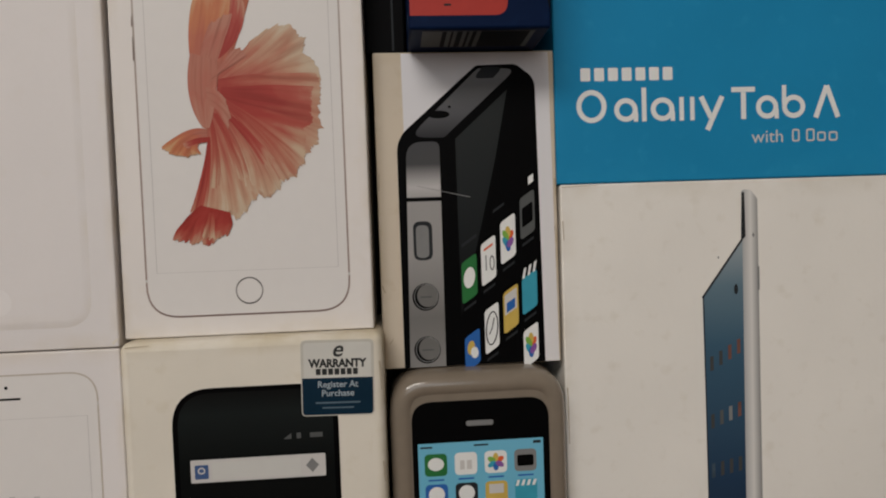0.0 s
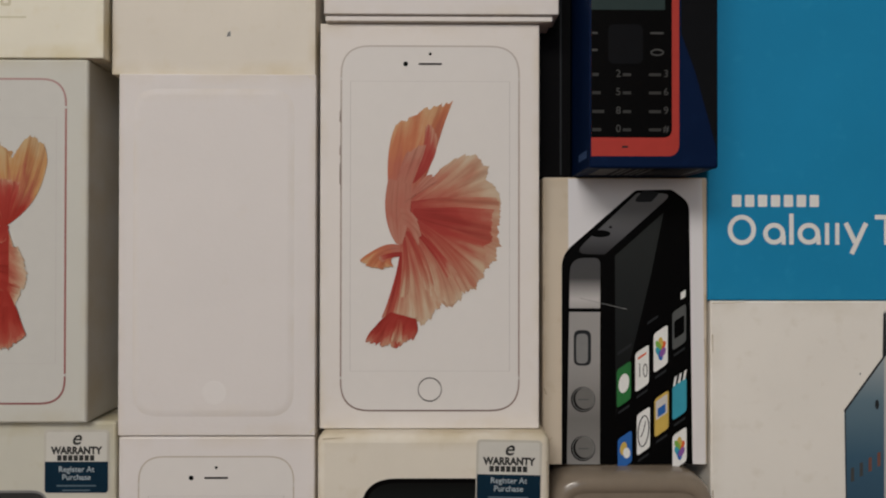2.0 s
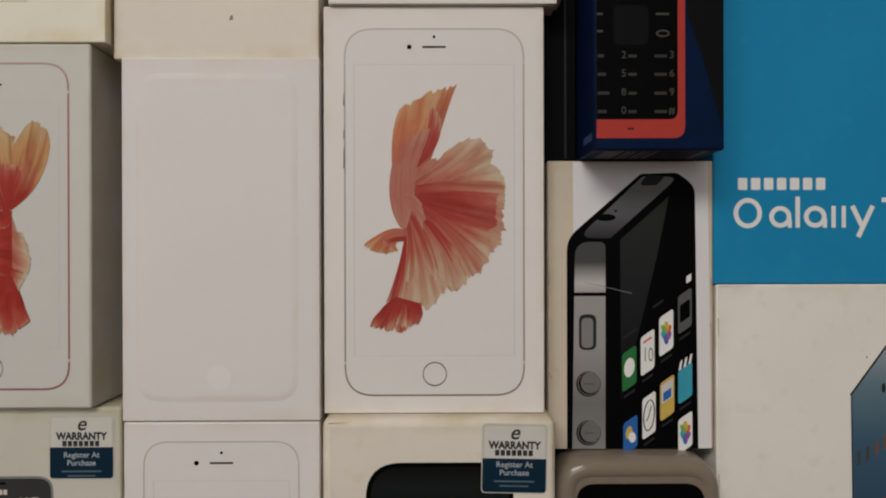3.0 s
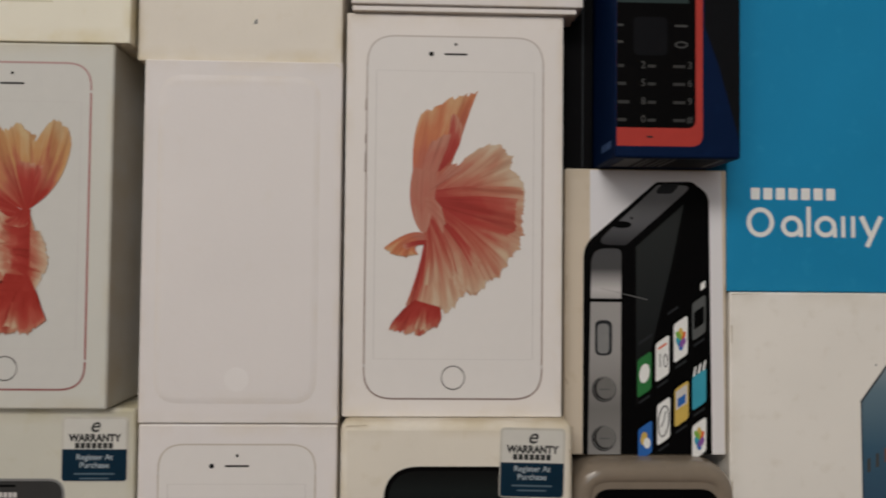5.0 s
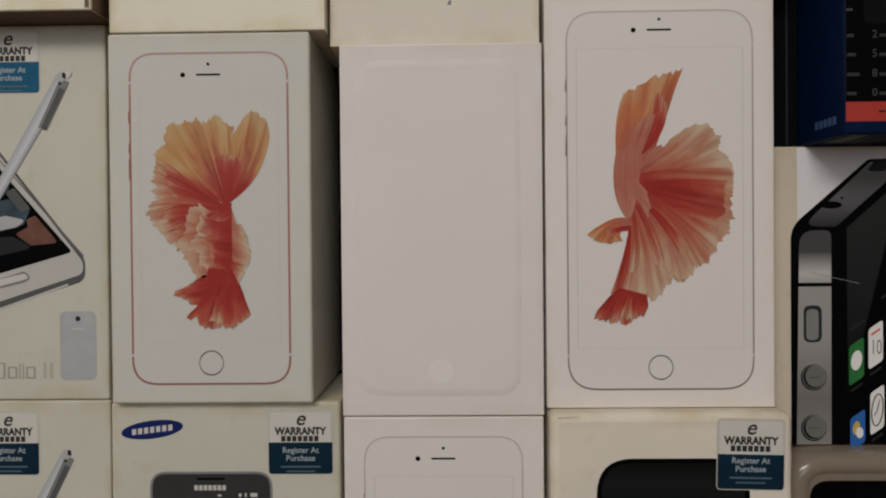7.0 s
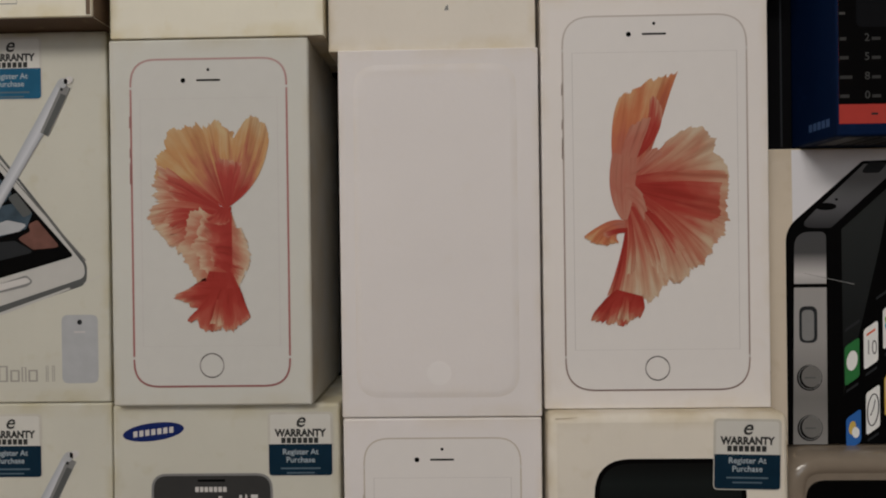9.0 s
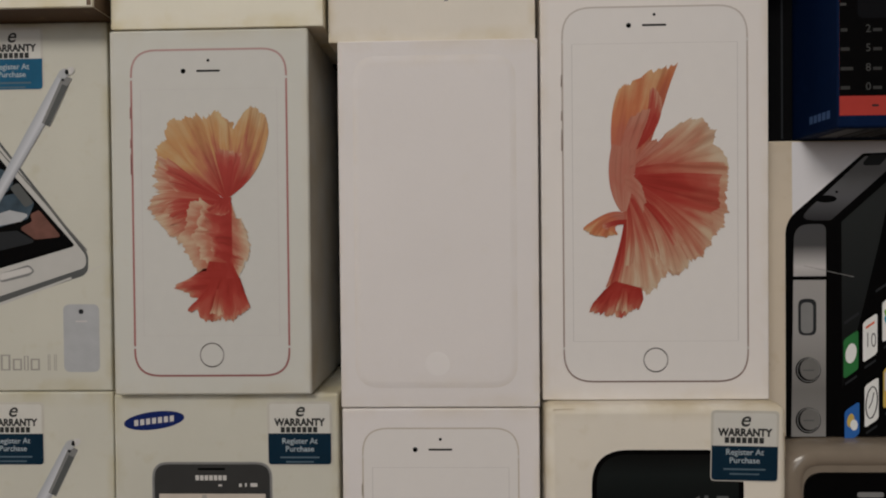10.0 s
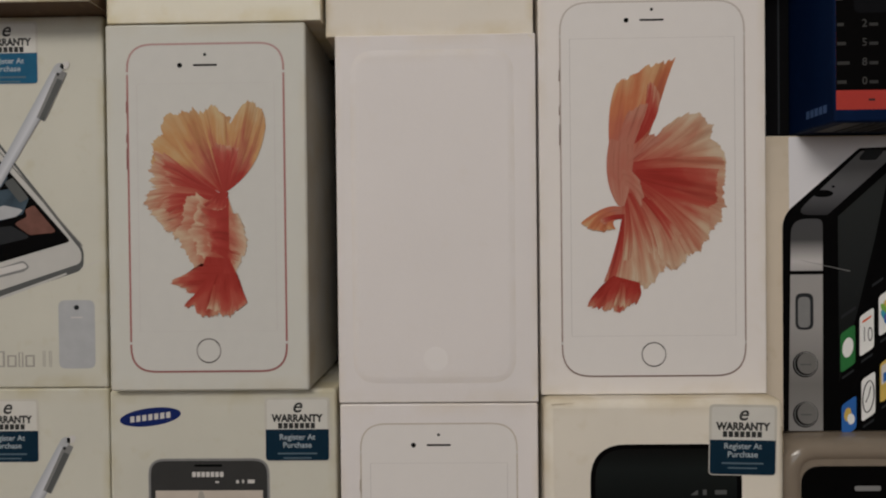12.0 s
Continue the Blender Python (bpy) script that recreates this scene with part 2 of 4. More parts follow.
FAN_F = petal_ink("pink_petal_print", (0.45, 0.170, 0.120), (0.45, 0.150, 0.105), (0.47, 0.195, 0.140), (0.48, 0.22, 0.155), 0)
PLASTER = card("warm_wall_paint", (0.62, 0.57, 0.50), amount=0.1, rough=0.8, grain=0.1)
# near-black colour stands in for the shade deep between the boxes
BACKING = card("gap_shade_backing", (0.035, 0.028, 0.022), stain=(0.02, 0.015, 0.012), amount=0.5, rough=0.6)
WOOD = card("dark_wood", (0.17, 0.10, 0.06), stain=(0.08, 0.045, 0.025), amount=0.6, rough=0.5)

# ---- shapes ----
ORIGIN = {}


def thing(name, place, label, category, group=""):
    ob = new(name)
    ob.empty_display_size = 0.01
    ob.location = place
    ORIGIN[ob] = Vector(place)
    return tagged(ob, label, category, group)


def part(name, bm, material, parent, label=""):
    bmesh.ops.translate(bm, verts=bm.verts, vec=-ORIGIN[parent])
    me = bpy.data.meshes.new(name)
    bm.to_mesh(me)
    bm.free()
    me.materials.append(material)
    ob = new(name, me)
    ob.parent = parent
    ORIGIN[ob] = ORIGIN[parent]
    if label:
        ob["label"] = label
    return ob


def block(x0, x1, y0, y1, z0, z1, r=0.001, seg=3):
    bm = bmesh.new()
    bmesh.ops.create_cube(bm, size=1)
    for v in bm.verts:
        v.co = Vector(((x0 + x1) / 2 + v.co.x * (x1 - x0), (y0 + y1) / 2 + v.co.y * (y1 - y0), (z0 + z1) / 2 + v.co.z * (z1 - z0)))
    if r:
        bmesh.ops.bevel(bm, geom=bm.edges[:], offset=r, segments=seg, profile=0.5, affect="EDGES")
        for f in bm.faces:
            f.smooth = len(f.verts) == 4 and f.calc_area() < 8 * r * max(x1 - x0, y1 - y0, z1 - z0) and min(e.calc_length() for e in f.edges) < r * 1.2
    return bm


def corner_path(pts, r, seg=6):
    """A closed outline (counter-clockwise) with its corners rounded."""
    out, k = [], len(pts)
    for i in range(k):
        a, b, c = (Vector(pts[j % k]) for j in (i - 1, i, i + 1))
        ri = r[i] if isinstance(r, (list, tuple)) else r
        if ri <= 0:
            out.append(b)
            continue
        da, dc = (a - b).normalized(), (c - b).normalized()
        half = math.acos(max(-0.999, min(0.999, da.dot(dc)))) / 2
        d = min(ri / math.tan(half), (a - b).length * 0.49, (c - b).length * 0.49)
        p, q = b + da * d, b + dc * d
        for s in range(seg + 1):
            t = s / seg
            out.append((1 - t) ** 2 * p + 2 * t * (1 - t) * b + t * t * q)
    return out


def rect_path(u0, v0, u1, v1, r, seg=6):
    return corner_path([(u0, v0), (u1, v0), (u1, v1), (u0, v1)], r, seg)


def oval_path(u, v, a, b, turn=0.0, seg=28):
    c, s = math.cos(radians(turn)), math.sin(radians(turn))
    return [Vector((u + a * math.cos(t) * c - b * math.sin(t) * s, v + a * math.cos(t) * s + b * math.sin(t) * c)) for t in (2 * math.pi * i / seg for i in range(seg))]


class Sheet:
    """Flat print on an upright plane: layouts are in millimetres (across, up); y is the plane in metres."""

    def __init__(self, y):
        self.bm, self.y = bmesh.new(), y
        self.uv = self.bm.loops.layers.uv.new("layout")

    def put(self, p):
        return self.bm.verts.new((p[0] * MM, self.y, p[1] * MM))

    def fill(self, path, span=None):
        us, vs = [p[0] for p in path], [p[1] for p in path]
        u0, u1, v0, v1 = span or (min(us), max(us), min(vs), max(vs))
        f = self.bm.faces.new([self.put(p) for p in path])
        for lp, p in zip(f.loops, path):
            lp[self.uv].uv = ((p[0] - u0) / (u1 - u0), (p[1] - v0) / (v1 - v0))
        return self

    def rect(self, u0, v0, u1, v1, r=0.0):
        return self.fill(rect_path(u0, v0, u1, v1, r) if r else [(u0, v0), (u1, v0), (u1, v1), (u0, v1)])

    def oval(self, u, v, a, b=None, turn=0.0):
        return self.fill(oval_path(u, v, a, b or a, turn))

    def ring(self, path, w):
        """A closed line of width w inside the outline."""
        k = len(path)
        inner = []
        lo, hi = [min(p[q] for p in path) for q in (0, 1)], [max(p[q] for p in path) for q in (0, 1)]
        for i in range(k):
            d = (Vector(path[(i + 1) % k]) - Vector(path[i - 1])).normalized()
            inner.append(Vector(path[i]) + Vector((-d.y, d.x)) * w)
        vo, vi = [self.put(p) for p in path], [self.put(p) for p in inner]
        for i in range(k):
            j = (i + 1) % k
            f = self.bm.faces.new((vo[i], vo[j], vi[j], vi[i]))
            for lp, p in zip(f.loops, (path[i], path[j], inner[j], inner[i])):
                lp[self.uv].uv = ((p[0] - lo[0]) / (hi[0] - lo[0]), (p[1] - lo[1]) / (hi[1] - lo[1]))
        return self

    def stroke(self, a, b, w, w2=None):
        a, b = Vector(a), Vector(b)
        d = (b - a).normalized()
        s, e = Vector((-d.y, d.x)) * w / 2, Vector((-d.y, d.x)) * (w2 or w) / 2
        f = self.bm.faces.new([self.put(p) for p in (a + s, a - s, b - e, b + e)])
        for lp, uv in zip(f.loops, ((1, 1), (0, 1), (0, 0), (1, 0))):
            lp[self.uv].uv = uv
        f.normal_update()
        if f.normal.y > 0:
            f.normal_flip()
        return self


def letters(text, u, v, height, y, material, parent, name="lettering", align="CENTER", squeeze=1.0, bold=0.0, label="", shear=0.0):
    """Words in the built-in font, flat on the plane y, centred on u with the baseline at v (millimetres)."""
    cu = bpy.data.curves.new(name, "FONT")
    cu.body, cu.align_x, cu.size, cu.offset, cu.resolution_u = text, align, height * MM / 0.70, bold * MM, 3
    cu.shear = shear
    tmp = new(name, cu)
    bpy.context.view_layer.update()
    me = bpy.data.meshes.new_from_object(tmp.evaluated_get(bpy.context.evaluated_depsgraph_get()))
    bpy.data.objects.remove(tmp)
    bpy.data.curves.remove(cu)
    o = ORIGIN[parent]
    for w in me.vertices:
        x, z = w.co.x * squeeze, w.co.y
        w.co = Vector((u * MM + x, y, v * MM + z)) - o
    me.name = name
    me.materials.clear()
    me.materials.append(material)
    ob = new(name, me)
    ob.parent = parent
    ORIGIN[ob] = o
    if label:
        ob["label"] = label
    return ob


def bezier(a, b, c, t):
    return (1 - t) ** 2 * Vector(a) + 2 * t * (1 - t) * Vector(b) + t * t * Vector(c)


def petal(name, y, roots, bends, tips, material, parent, fray=2.0, seed=0, across=90, along=14):
    """A frayed fan: roots, bends (two points each) and tips (start, pull, end) span a curved patch."""
    bm = bmesh.new()
    uv = bm.loops.layers.uv.new("layout")
    grid = []
    for i in range(across + 1):
        s = i / across
        a = Vector(roots[0]).lerp(Vector(roots[1]), s)
        b = Vector(bends[0]).lerp(Vector(bends[1]), s)
        c = bezier(tips[0], tips[1], tips[2], s)
        f = noise.noise((s * 6, seed * 3.1, 0)) * 1.9 + noise.noise((s * 18, seed, 5)) * 1.1 + abs(noise.noise((s * 34, seed, 9))) * 1.2 + noise.noise((s * 50, seed, 13)) * 0.35 - 0.5
        c = c + (c - b).normalized() * f * fray * 1.5
        col = []
        for j in range(along + 1):
            v = j / along
            p = bezier(a, b, c, v)
            sway = 1.5 * v * min(1.0, fray)
            p = p + Vector((noise.noise((s * 5, v * 2.2, seed + 0.3)), noise.noise((s * 5, v * 2.2, seed + 7.7)))) * sway
            col.append(bm.verts.new((p[0] * MM, y, p[1] * MM)))
        grid.append(col)
    for i in range(across):
        for j in range(along):
            f = bm.faces.new((grid[i][j], grid[i + 1][j], grid[i + 1][j + 1], grid[i][j + 1]))
            for lp, (p, q) in zip(f.loops, ((i, j), (i + 1, j), (i + 1, j + 1), (i, j + 1))):
                lp[uv].uv = (p / across + seed, q / along)
            f.normal_update()
            if f.normal.y > 0:
                f.normal_flip()
    return part(name, bm, material, parent)


def fan_petal(art, y, roots, bends, tips, material, fray, seed):
    """One petal of a printed fan, laid over those before it."""
    return petal("petal", y - len(art.children) * 0.000012, roots, bends, tips, material, art, fray, seed, 130)


def carton(name, x0, x1, z0, z1, front, depth, material, label, r=0.9, category="phone box", lid=0.8, group="stacked device boxes"):
    """A two-piece set-up box standing on edge: a deep lid in front, the tray behind it. Millimetres; front is the lid's plane in metres."""
    root = thing(name, ((x0 + x1) / 2 * MM, front, z0 * MM), label, category, group)
    back = front + depth * MM
    split = front + depth * lid * MM
    part("lid", block(x0 * MM, x1 * MM, front, split, z0 * MM, z1 * MM, r * MM), material, root)
    part("tray", block((x0 + 0.5) * MM, (x1 - 0.5) * MM, split + 0.0003, back, z0 * MM, (z1 - 0.5) * MM, r * MM), material, root)
    return root


LIFT = 0.00004


def printed_phone(root, u0, u1, v0, v1, y, rim, w, cut=None, face=None):
    """Life-size white handset print: rim, screen line, earpiece, lens, sensor, round key. cut: where the tray's rim ends it below."""
    mid, lo = (u0 + u1) / 2, v0 if cut is None else cut
    k = (u1 - u0) / 67.0
    body = Sheet(y - LIFT)
    if cut is None:
        body.fill(rect_path(u0, v0, u1, v1, 11 * k, 8))
    else:
        body.fill(corner_path([(u0, lo), (u1, lo), (u1, v1), (u0, v1)], [0, 0, 11 * k, 11 * k], 8))
    ph = part("printed_phone", body.bm, face or GLASSWHITE, root, "printed white handset, life-size")
    top = 15.6 if k > 1.1 else 17.0
    part("rim", Sheet(y - 2 * LIFT).ring(rect_path(u0, v0, u1, v1, 11 * k, 8), w).bm, rim, ph)
    part("screen_line", Sheet(y - 2 * LIFT).ring([(u0 + 4.3, v0 + 17.4), (u1 - 4.3, v0 + 17.4), (u1 - 4.3, v1 - top), (u0 + 4.3, v1 - top)], 0.28).bm, LINE, ph)
    # the larger handset has narrower margins
    vs = v1 - (8.1 if k > 1.1 else 9.4)
    part("earpiece", Sheet(y - 2 * LIFT).rect(mid - 5.1, vs - 0.42, mid + 5.1, vs + 0.42, 0.4).bm, BLACK, ph)
    part("lens", Sheet(y - 2 * LIFT).oval(mid - 10.7, vs, 1.05).bm, BLACK, ph)
    part("sensor", Sheet(y - 2 * LIFT).oval(mid, vs + 4.4, 0.65).bm, BLACK, ph)
    if cut is None:
        part("round_key", Sheet(y - 2 * LIFT).ring(oval_path(mid, v0 + 9.5 if k > 1.1 else v0 + 9.2, 5.3, 5.3, 0, 40), 0.55).bm, RINGGREY, ph)
    for dv, h in ((0.79, 5.0), (0.70, 4.0), (0.62, 9.0)):
        part("side_key", Sheet(y - 2 * LIFT).rect(u0 - 0.35, v0 + (v1 - v0) * dv, u0 + 0.25, v0 + (v1 - v0) * dv + h).bm, rim, ph)
    for uu in (u0 - 0.05, u1 - w - 0.05):
        for vv in ((v1 - 13 * k,) if cut is not None else (v1 - 13 * k, v0 + 12 * k)):
            part("antenna_band", Sheet(y - 3 * LIFT).rect(uu, vv, uu + w + 0.1, vv + 1.1).bm, PALE, ph)
    return ph


def word_bars(parent, y, material, u0, u1, v0, v1, count, gap=0.22, name="brand_block", line=0.0):
    """A brand word as a row of plain upright blocks."""
    step = (u1 - u0) / count
    for i in range(count):
        a, c = u0 + i * step, u0 + (i + 1 - gap) * step
        sh = Sheet(y)
        if line:
            sh.ring(rect_path(a, v0, c, v1, line, 4), line)
        else:
            sh.rect(a, v0, c, v1, min(0.2, step * 0.15))
        part(name, sh.bm, material, parent)


def sticker(root, u0, v1, y, blue, w=27.5, h=28.0, turn=0.0):
    """Warranty label: clear edge, white upper half with lettering, blue lower half."""
    before = set(root.children)
    y1 = y - 2 * LIFT
    st = part("warranty_sticker", Sheet(y1).fill(rect_path(u0, v1 - h, u0 + w, v1, 2.0)).bm, SILVER, root, "square warranty sticker, white above blue")
    y2, m = y1 - LIFT, u0 + w / 2
    part("white_half", Sheet(y2).fill(corner_path([(u0 + 1, v1 - h * 0.5), (u0 + w - 1, v1 - h * 0.5), (u0 + w - 1, v1 - 1), (u0 + 1, v1 - 1)], [0, 0, 1.4, 1.4])).bm, STICKWHITE, st)
    part("blue_half", Sheet(y2).fill(corner_path([(u0 + 0.4, v1 - h + 0.4), (u0 + w - 0.4, v1 - h + 0.4), (u0 + w - 0.4, v1 - h * 0.5), (u0 + 0.4, v1 - h * 0.5)], [1.6, 1.6, 0, 0])).bm, blue, st)
    y3 = y2 - LIFT
    letters("e", m - 0.2, v1 - 6.4, 6.2, y3, STICKBLACK, st, "letter_e", bold=0.12, squeeze=1.0, shear=0.28)
    letters("WARRANTY", m, v1 - 10.4, 3.0, y3, STICKBLACK, st, "word_warranty", squeeze=0.9, bold=0.22)
    word_bars(st, y3, STICKBLACK, m - 8.2, m + 8.2, v1 - 13.4, v1 - 11.0, 7)
    letters("Register At", m, v1 - 18.2, 2.4, y3, STICKTEXT, st, "word_register", squeeze=0.98, bold=0.05)
    letters("Purchase", m, v1 - 21.6, 2.4, y3, STICKTEXT, st, "word_purchase", squeeze=1.0, bold=0.05)
    part("small_print", Sheet(y3).rect(m - 8.5, v1 - 24.5, m + 8.5, v1 - 23.8).rect(m - 6.0, v1 - 26.4, m + 6.0, v1 - 25.8).bm, STICKDIM, st)
    if turn:
        c = Vector((m * MM, y, (v1 - h / 2) * MM)) - ORIGIN[root]
        rot = Matrix.Translation(c) @ Matrix.Rotation(radians(turn), 4, "Y") @ Matrix.Translation(-c)
        for ob in (st, *st.children):
            ob.data.transform(rot)
    return st


# ---- setting ----
def slab(name, x0, x1, y0, y1, z0, z1, material, label, category):
    me = bpy.data.meshes.new(name)
    bm = block(x0, x1, y0, y1, z0, z1, 0.003, 2)
    bm.to_mesh(me)
    bm.free()
    me.materials.append(material)
    return tagged(new(name, me), label, category, kind="structure")


# wall behind is darkened by colour so the gaps look shaded
slab("wall_north", -1.7, 1.7, 0.085, 0.2, -0.75, 1.7, BACKING, "back wall coloured near black for the shade in the gaps", "wall")
# unseen wall; its opening is made up to hold the fill light
me = bpy.data.meshes.new("wall_south")
bm = bmesh.new()
for x0, x1, z0, z1 in ((-1.7, -1.0, -0.75, 1.7), (0.4, 1.7, -0.75, 1.7), (-1.0, 0.4, -0.75, 0.2), (-1.0, 0.4, 1.3, 1.7)):
    piece = block(x0, x1, -2.6, -2.5, z0, z1, 0)
    tmp = bpy.data.meshes.new("piece")
    piece.to_mesh(tmp)
    piece.free()
    bm.from_mesh(tmp)
    bpy.data.meshes.remove(tmp)
bm.to_mesh(me)
bm.free()
me.materials.append(PLASTER)
tagged(new("wall_south", me), "unseen plain warm wall with an added opening for the fill light", "wall", kind="structure")
slab("wall_west", -1.7, -1.6, -2.498, 0.083, -0.75, 1.7, PLASTER, "plain warm painted wall", "wall")
slab("wall_east", 1.6, 1.7, -2.498, 0.083, -0.75, 1.7, PLASTER, "plain warm painted wall", "wall")
slab("ceiling", -1.7, 1.7, -2.6, 0.2, 1.702, 1.75, PLASTER, "plain pale ceiling", "ceiling")
slab("floor", -1.7, 1.7, -2.6, 0.2, -0.8, -0.752, WOOD, "dark wooden floor", "floor")
slab("shelf", -0.7, 0.8, -0.20, 0.083, -0.04, -0.008, WOOD, "dark wooden shelf board carrying the boxes", "shelf")

Z0 = -8.0
SCUFFED = {}

# ---- lower row ----
b = carton("phone_box", -85.6, -1.4, Z0, 147.4, -0.0015, 52, COOL, "white phone box with a pale printed handset, under a blank box")
ph = printed_phone(b, -77.2, -10.2, 1.0, 139.2, -0.0015, SAND, 0.6)
for i, (uu, hh) in enumerate(((-58, 4), (-54.6, 6), (-51.6, 5), (-45, 6.4), (-41.4, 4.6), (-36, 6), (-32.6, 5))):
    part("screen_block", Sheet(-0.0015 - 3 * LIFT).rect(uu, 86, uu + 2.2, 86 + hh).bm, PALE, ph)

b = carton("phone_box", 0.6, 99.0, Z0, 150.0, -0.008, 60, CREAM, "cream phone box with a rounded black handset print and sticker", r=3.4)
SCUFFED["rounded"] = b
y = -0.008
ph = part("printed_phone", Sheet(y - LIFT).fill(corner_path([(19, 4), (81, 4), (81, 131.8), (19, 131.8)], [10, 10, 15, 15], 8)).bm, BLACK, b, "printed glossy black handset")
part("glass_glow", Sheet(y - 2 * LIFT).fill(corner_path([(21, 60), (79, 60), (79, 130), (21, 130)], [0, 0, 13, 13], 8)).bm, DIMGLARE, ph)
part("rim", Sheet(y - 3 * LIFT).ring(corner_path([(19, 4), (81, 4), (81, 131.8), (19, 131.8)], [10, 10, 15, 15], 8), 0.8).bm, BLACK, ph)
part("search_bar", Sheet(y - 3 * LIFT).rect(25, 95.8, 75.5, 104.6, 0.5).bm, PALE, ph)
part("search_field", Sheet(y - 4 * LIFT).rect(33, 97, 66, 103.4, 0.4).bm, SOFTWHITE, ph)
ic = part("search_icon", Sheet(y - 4 * LIFT).rect(26.5, 97.2, 31.6, 102.6, 0.6).bm, ICONBLUE, ph)
part("icon_mark", Sheet(y - 5 * LIFT).ring(oval_path(29.0, 100.4, 1.4, 1.3), 0.5).bm, PALE, ic)
part("microphone_icon", Sheet(y - 4 * LIFT).fill([(70.5, 97.4), (73, 100.2), (70.5, 103), (68, 100.2)]).bm, MIDGREY, ph)
part("status_marks", Sheet(y - 3 * LIFT).fill([(60, 110.8), (63, 110.8), (63, 113)]).rect(65, 110.8, 66.6, 113).rect(70, 111, 74.8, 112.8).bm, CAMGREY, ph)
sticker(b, 67.6, 148.0, y - 3 * LIFT, STICK_BLUE, 27.6, 29.2, 1.2)

b = carton("phone_box", -185.6, -87.4, Z0, 153.6, 0.0, 62, NOTECARD, "cream phone box with blue oval mark, grey handset print and sticker", r=1.4)
y = 0.0
ov = part("oval_mark", Sheet(y - LIFT).oval(-167.8, 142.0, 13.4, 3.9, 7).bm, LOGO_BLUE, b, "slanted dark blue oval mark")
for i in range(7):
    uu = -176.5 + i * 2.6
    part("brand_block", Sheet(y - 2 * LIFT).fill([Vector((uu + du, 142.0 + (uu + 167.8) * 0.122 + dv)) for du, dv in ((0, -1.35), (1.8, -1.1), (1.8, 1.45), (0, 1.2))]).bm, PALE, ov)
ph = part("printed_phone", Sheet(y - LIFT).fill(corner_path([(-169, 8), (-116.5, 8), (-116.5, 124), (-169, 124)], [6, 6, 7, 7])).bm, KEYDIM, b, "printed dark grey handset")
part("rim", Sheet(y - 2 * LIFT).ring(corner_path([(-169, 8), (-116.5, 8), (-116.5, 124), (-169, 124)], [6, 6, 7, 7]), 1.0).bm, MIDGREY, ph)
part("speaker", Sheet(y - 2 * LIFT).rect(-149, 120.4, -137, 121.4, 0.4).bm, BLACK, ph)
word_bars(ph, y - 2 * LIFT, PALE, -150, -136, 116.0, 118.2, 7)
part("status_marks", Sheet(y - 2 * LIFT).rect(-140, 113.4, -138.4, 114.2).rect(-131, 113.2, -129.8, 114.6).rect(-128.4, 113.2, -127.6, 114.8).rect(-126, 113.2, -123, 114.8).bm, PALE, ph)
scr = part("screen", Sheet(y - 2 * LIFT).rect(-166, 28, -119.5, 110.2).bm, SAND, ph)
part("screen_picture", Sheet(y - 3 * LIFT).rect(-166, 28, -119.5, 100).bm, AQUA, scr)
part("screen_cloud", Sheet(y - 3 * LIFT).fill([(-147, 109.8), (-145.4, 109.8), (-144, 105), (-148, 105)]).bm, NOTEGREY, scr)
sticker(b, -118.3, 150.2, y - 3 * LIFT, STICK_BLUE, 28.0, 27.6, 0.0)

b = carton("phone_box", -276, -187.4, Z0, 153.8, 0.003, 58, NOTECARD, "cream phone box with stylus print and warranty sticker", r=0.9)
y = 0.003


def stylus(root, a, mid, b2, yy):
    """Printed pen: pale barrel, dark half-round grip with a button, clear cap."""
    a, mid, b2 = Vector(a), Vector(mid), Vector(b2)
    d = (b2 - a).normalized()
    side = Vector((-d.y, d.x))
    p1 = part("printed_stylus", Sheet(yy).stroke(a + d * 1.5, b2, 6.4, 4.4).bm, PEN, root, "printed pale grey stylus")
    part("stylus_grip", Sheet(yy - LIFT).stroke(a + d * 1.0 + side * 1.0, mid + side * 0.9, 4.2, 3.9).bm, MIDGREY, p1)
    part("stylus_button", Sheet(yy - 2 * LIFT).stroke(a.lerp(mid, 0.2) + side * 1.5, mid + side * 1.3, 2.6, 2.2).bm, CAMGREY, p1)
    part("stylus_cap", Sheet(yy - 2 * LIFT).oval(a.x - 1.4, a.y - 0.2, 2.6, 2.0, 40).bm, BACKGREY, p1)
    part("stylus_tip", Sheet(yy - 2 * LIFT).oval(a.x + 1.4, a.y + 1.0, 2.2, 1.6, 30).bm, PALE, p1)
    part("stylus_joint", Sheet(yy - 3 * LIFT).stroke(a + d * 3.0 - side * 0.6, a + d * 3.6 + side * 0.6, 1.1).bm, DARK, p1)
    return p1


stylus(b, (-205.6, 130.6), (-216, 109), (-243, 66), y - LIFT)
sticker(b, -246.4, 149.4, y, STICK_BLUE, 28.0, 28.0, 0.0)

# ---- clear-case phone box with a rounded taupe shell ----
b = thing("cased_phone_box", (0.137, 0.003, Z0 * MM), "taupe plastic phone case box with black handset inside", "phone box", "stacked device boxes")
y = 0.003
bm = bmesh.new()
outer = corner_path([(100.2, Z0 - 4.4), (173.6, Z0 - 4.4), (173.6, 129.8), (100.2, 129.8)], [12, 12, 17, 17], 9)
rows = []
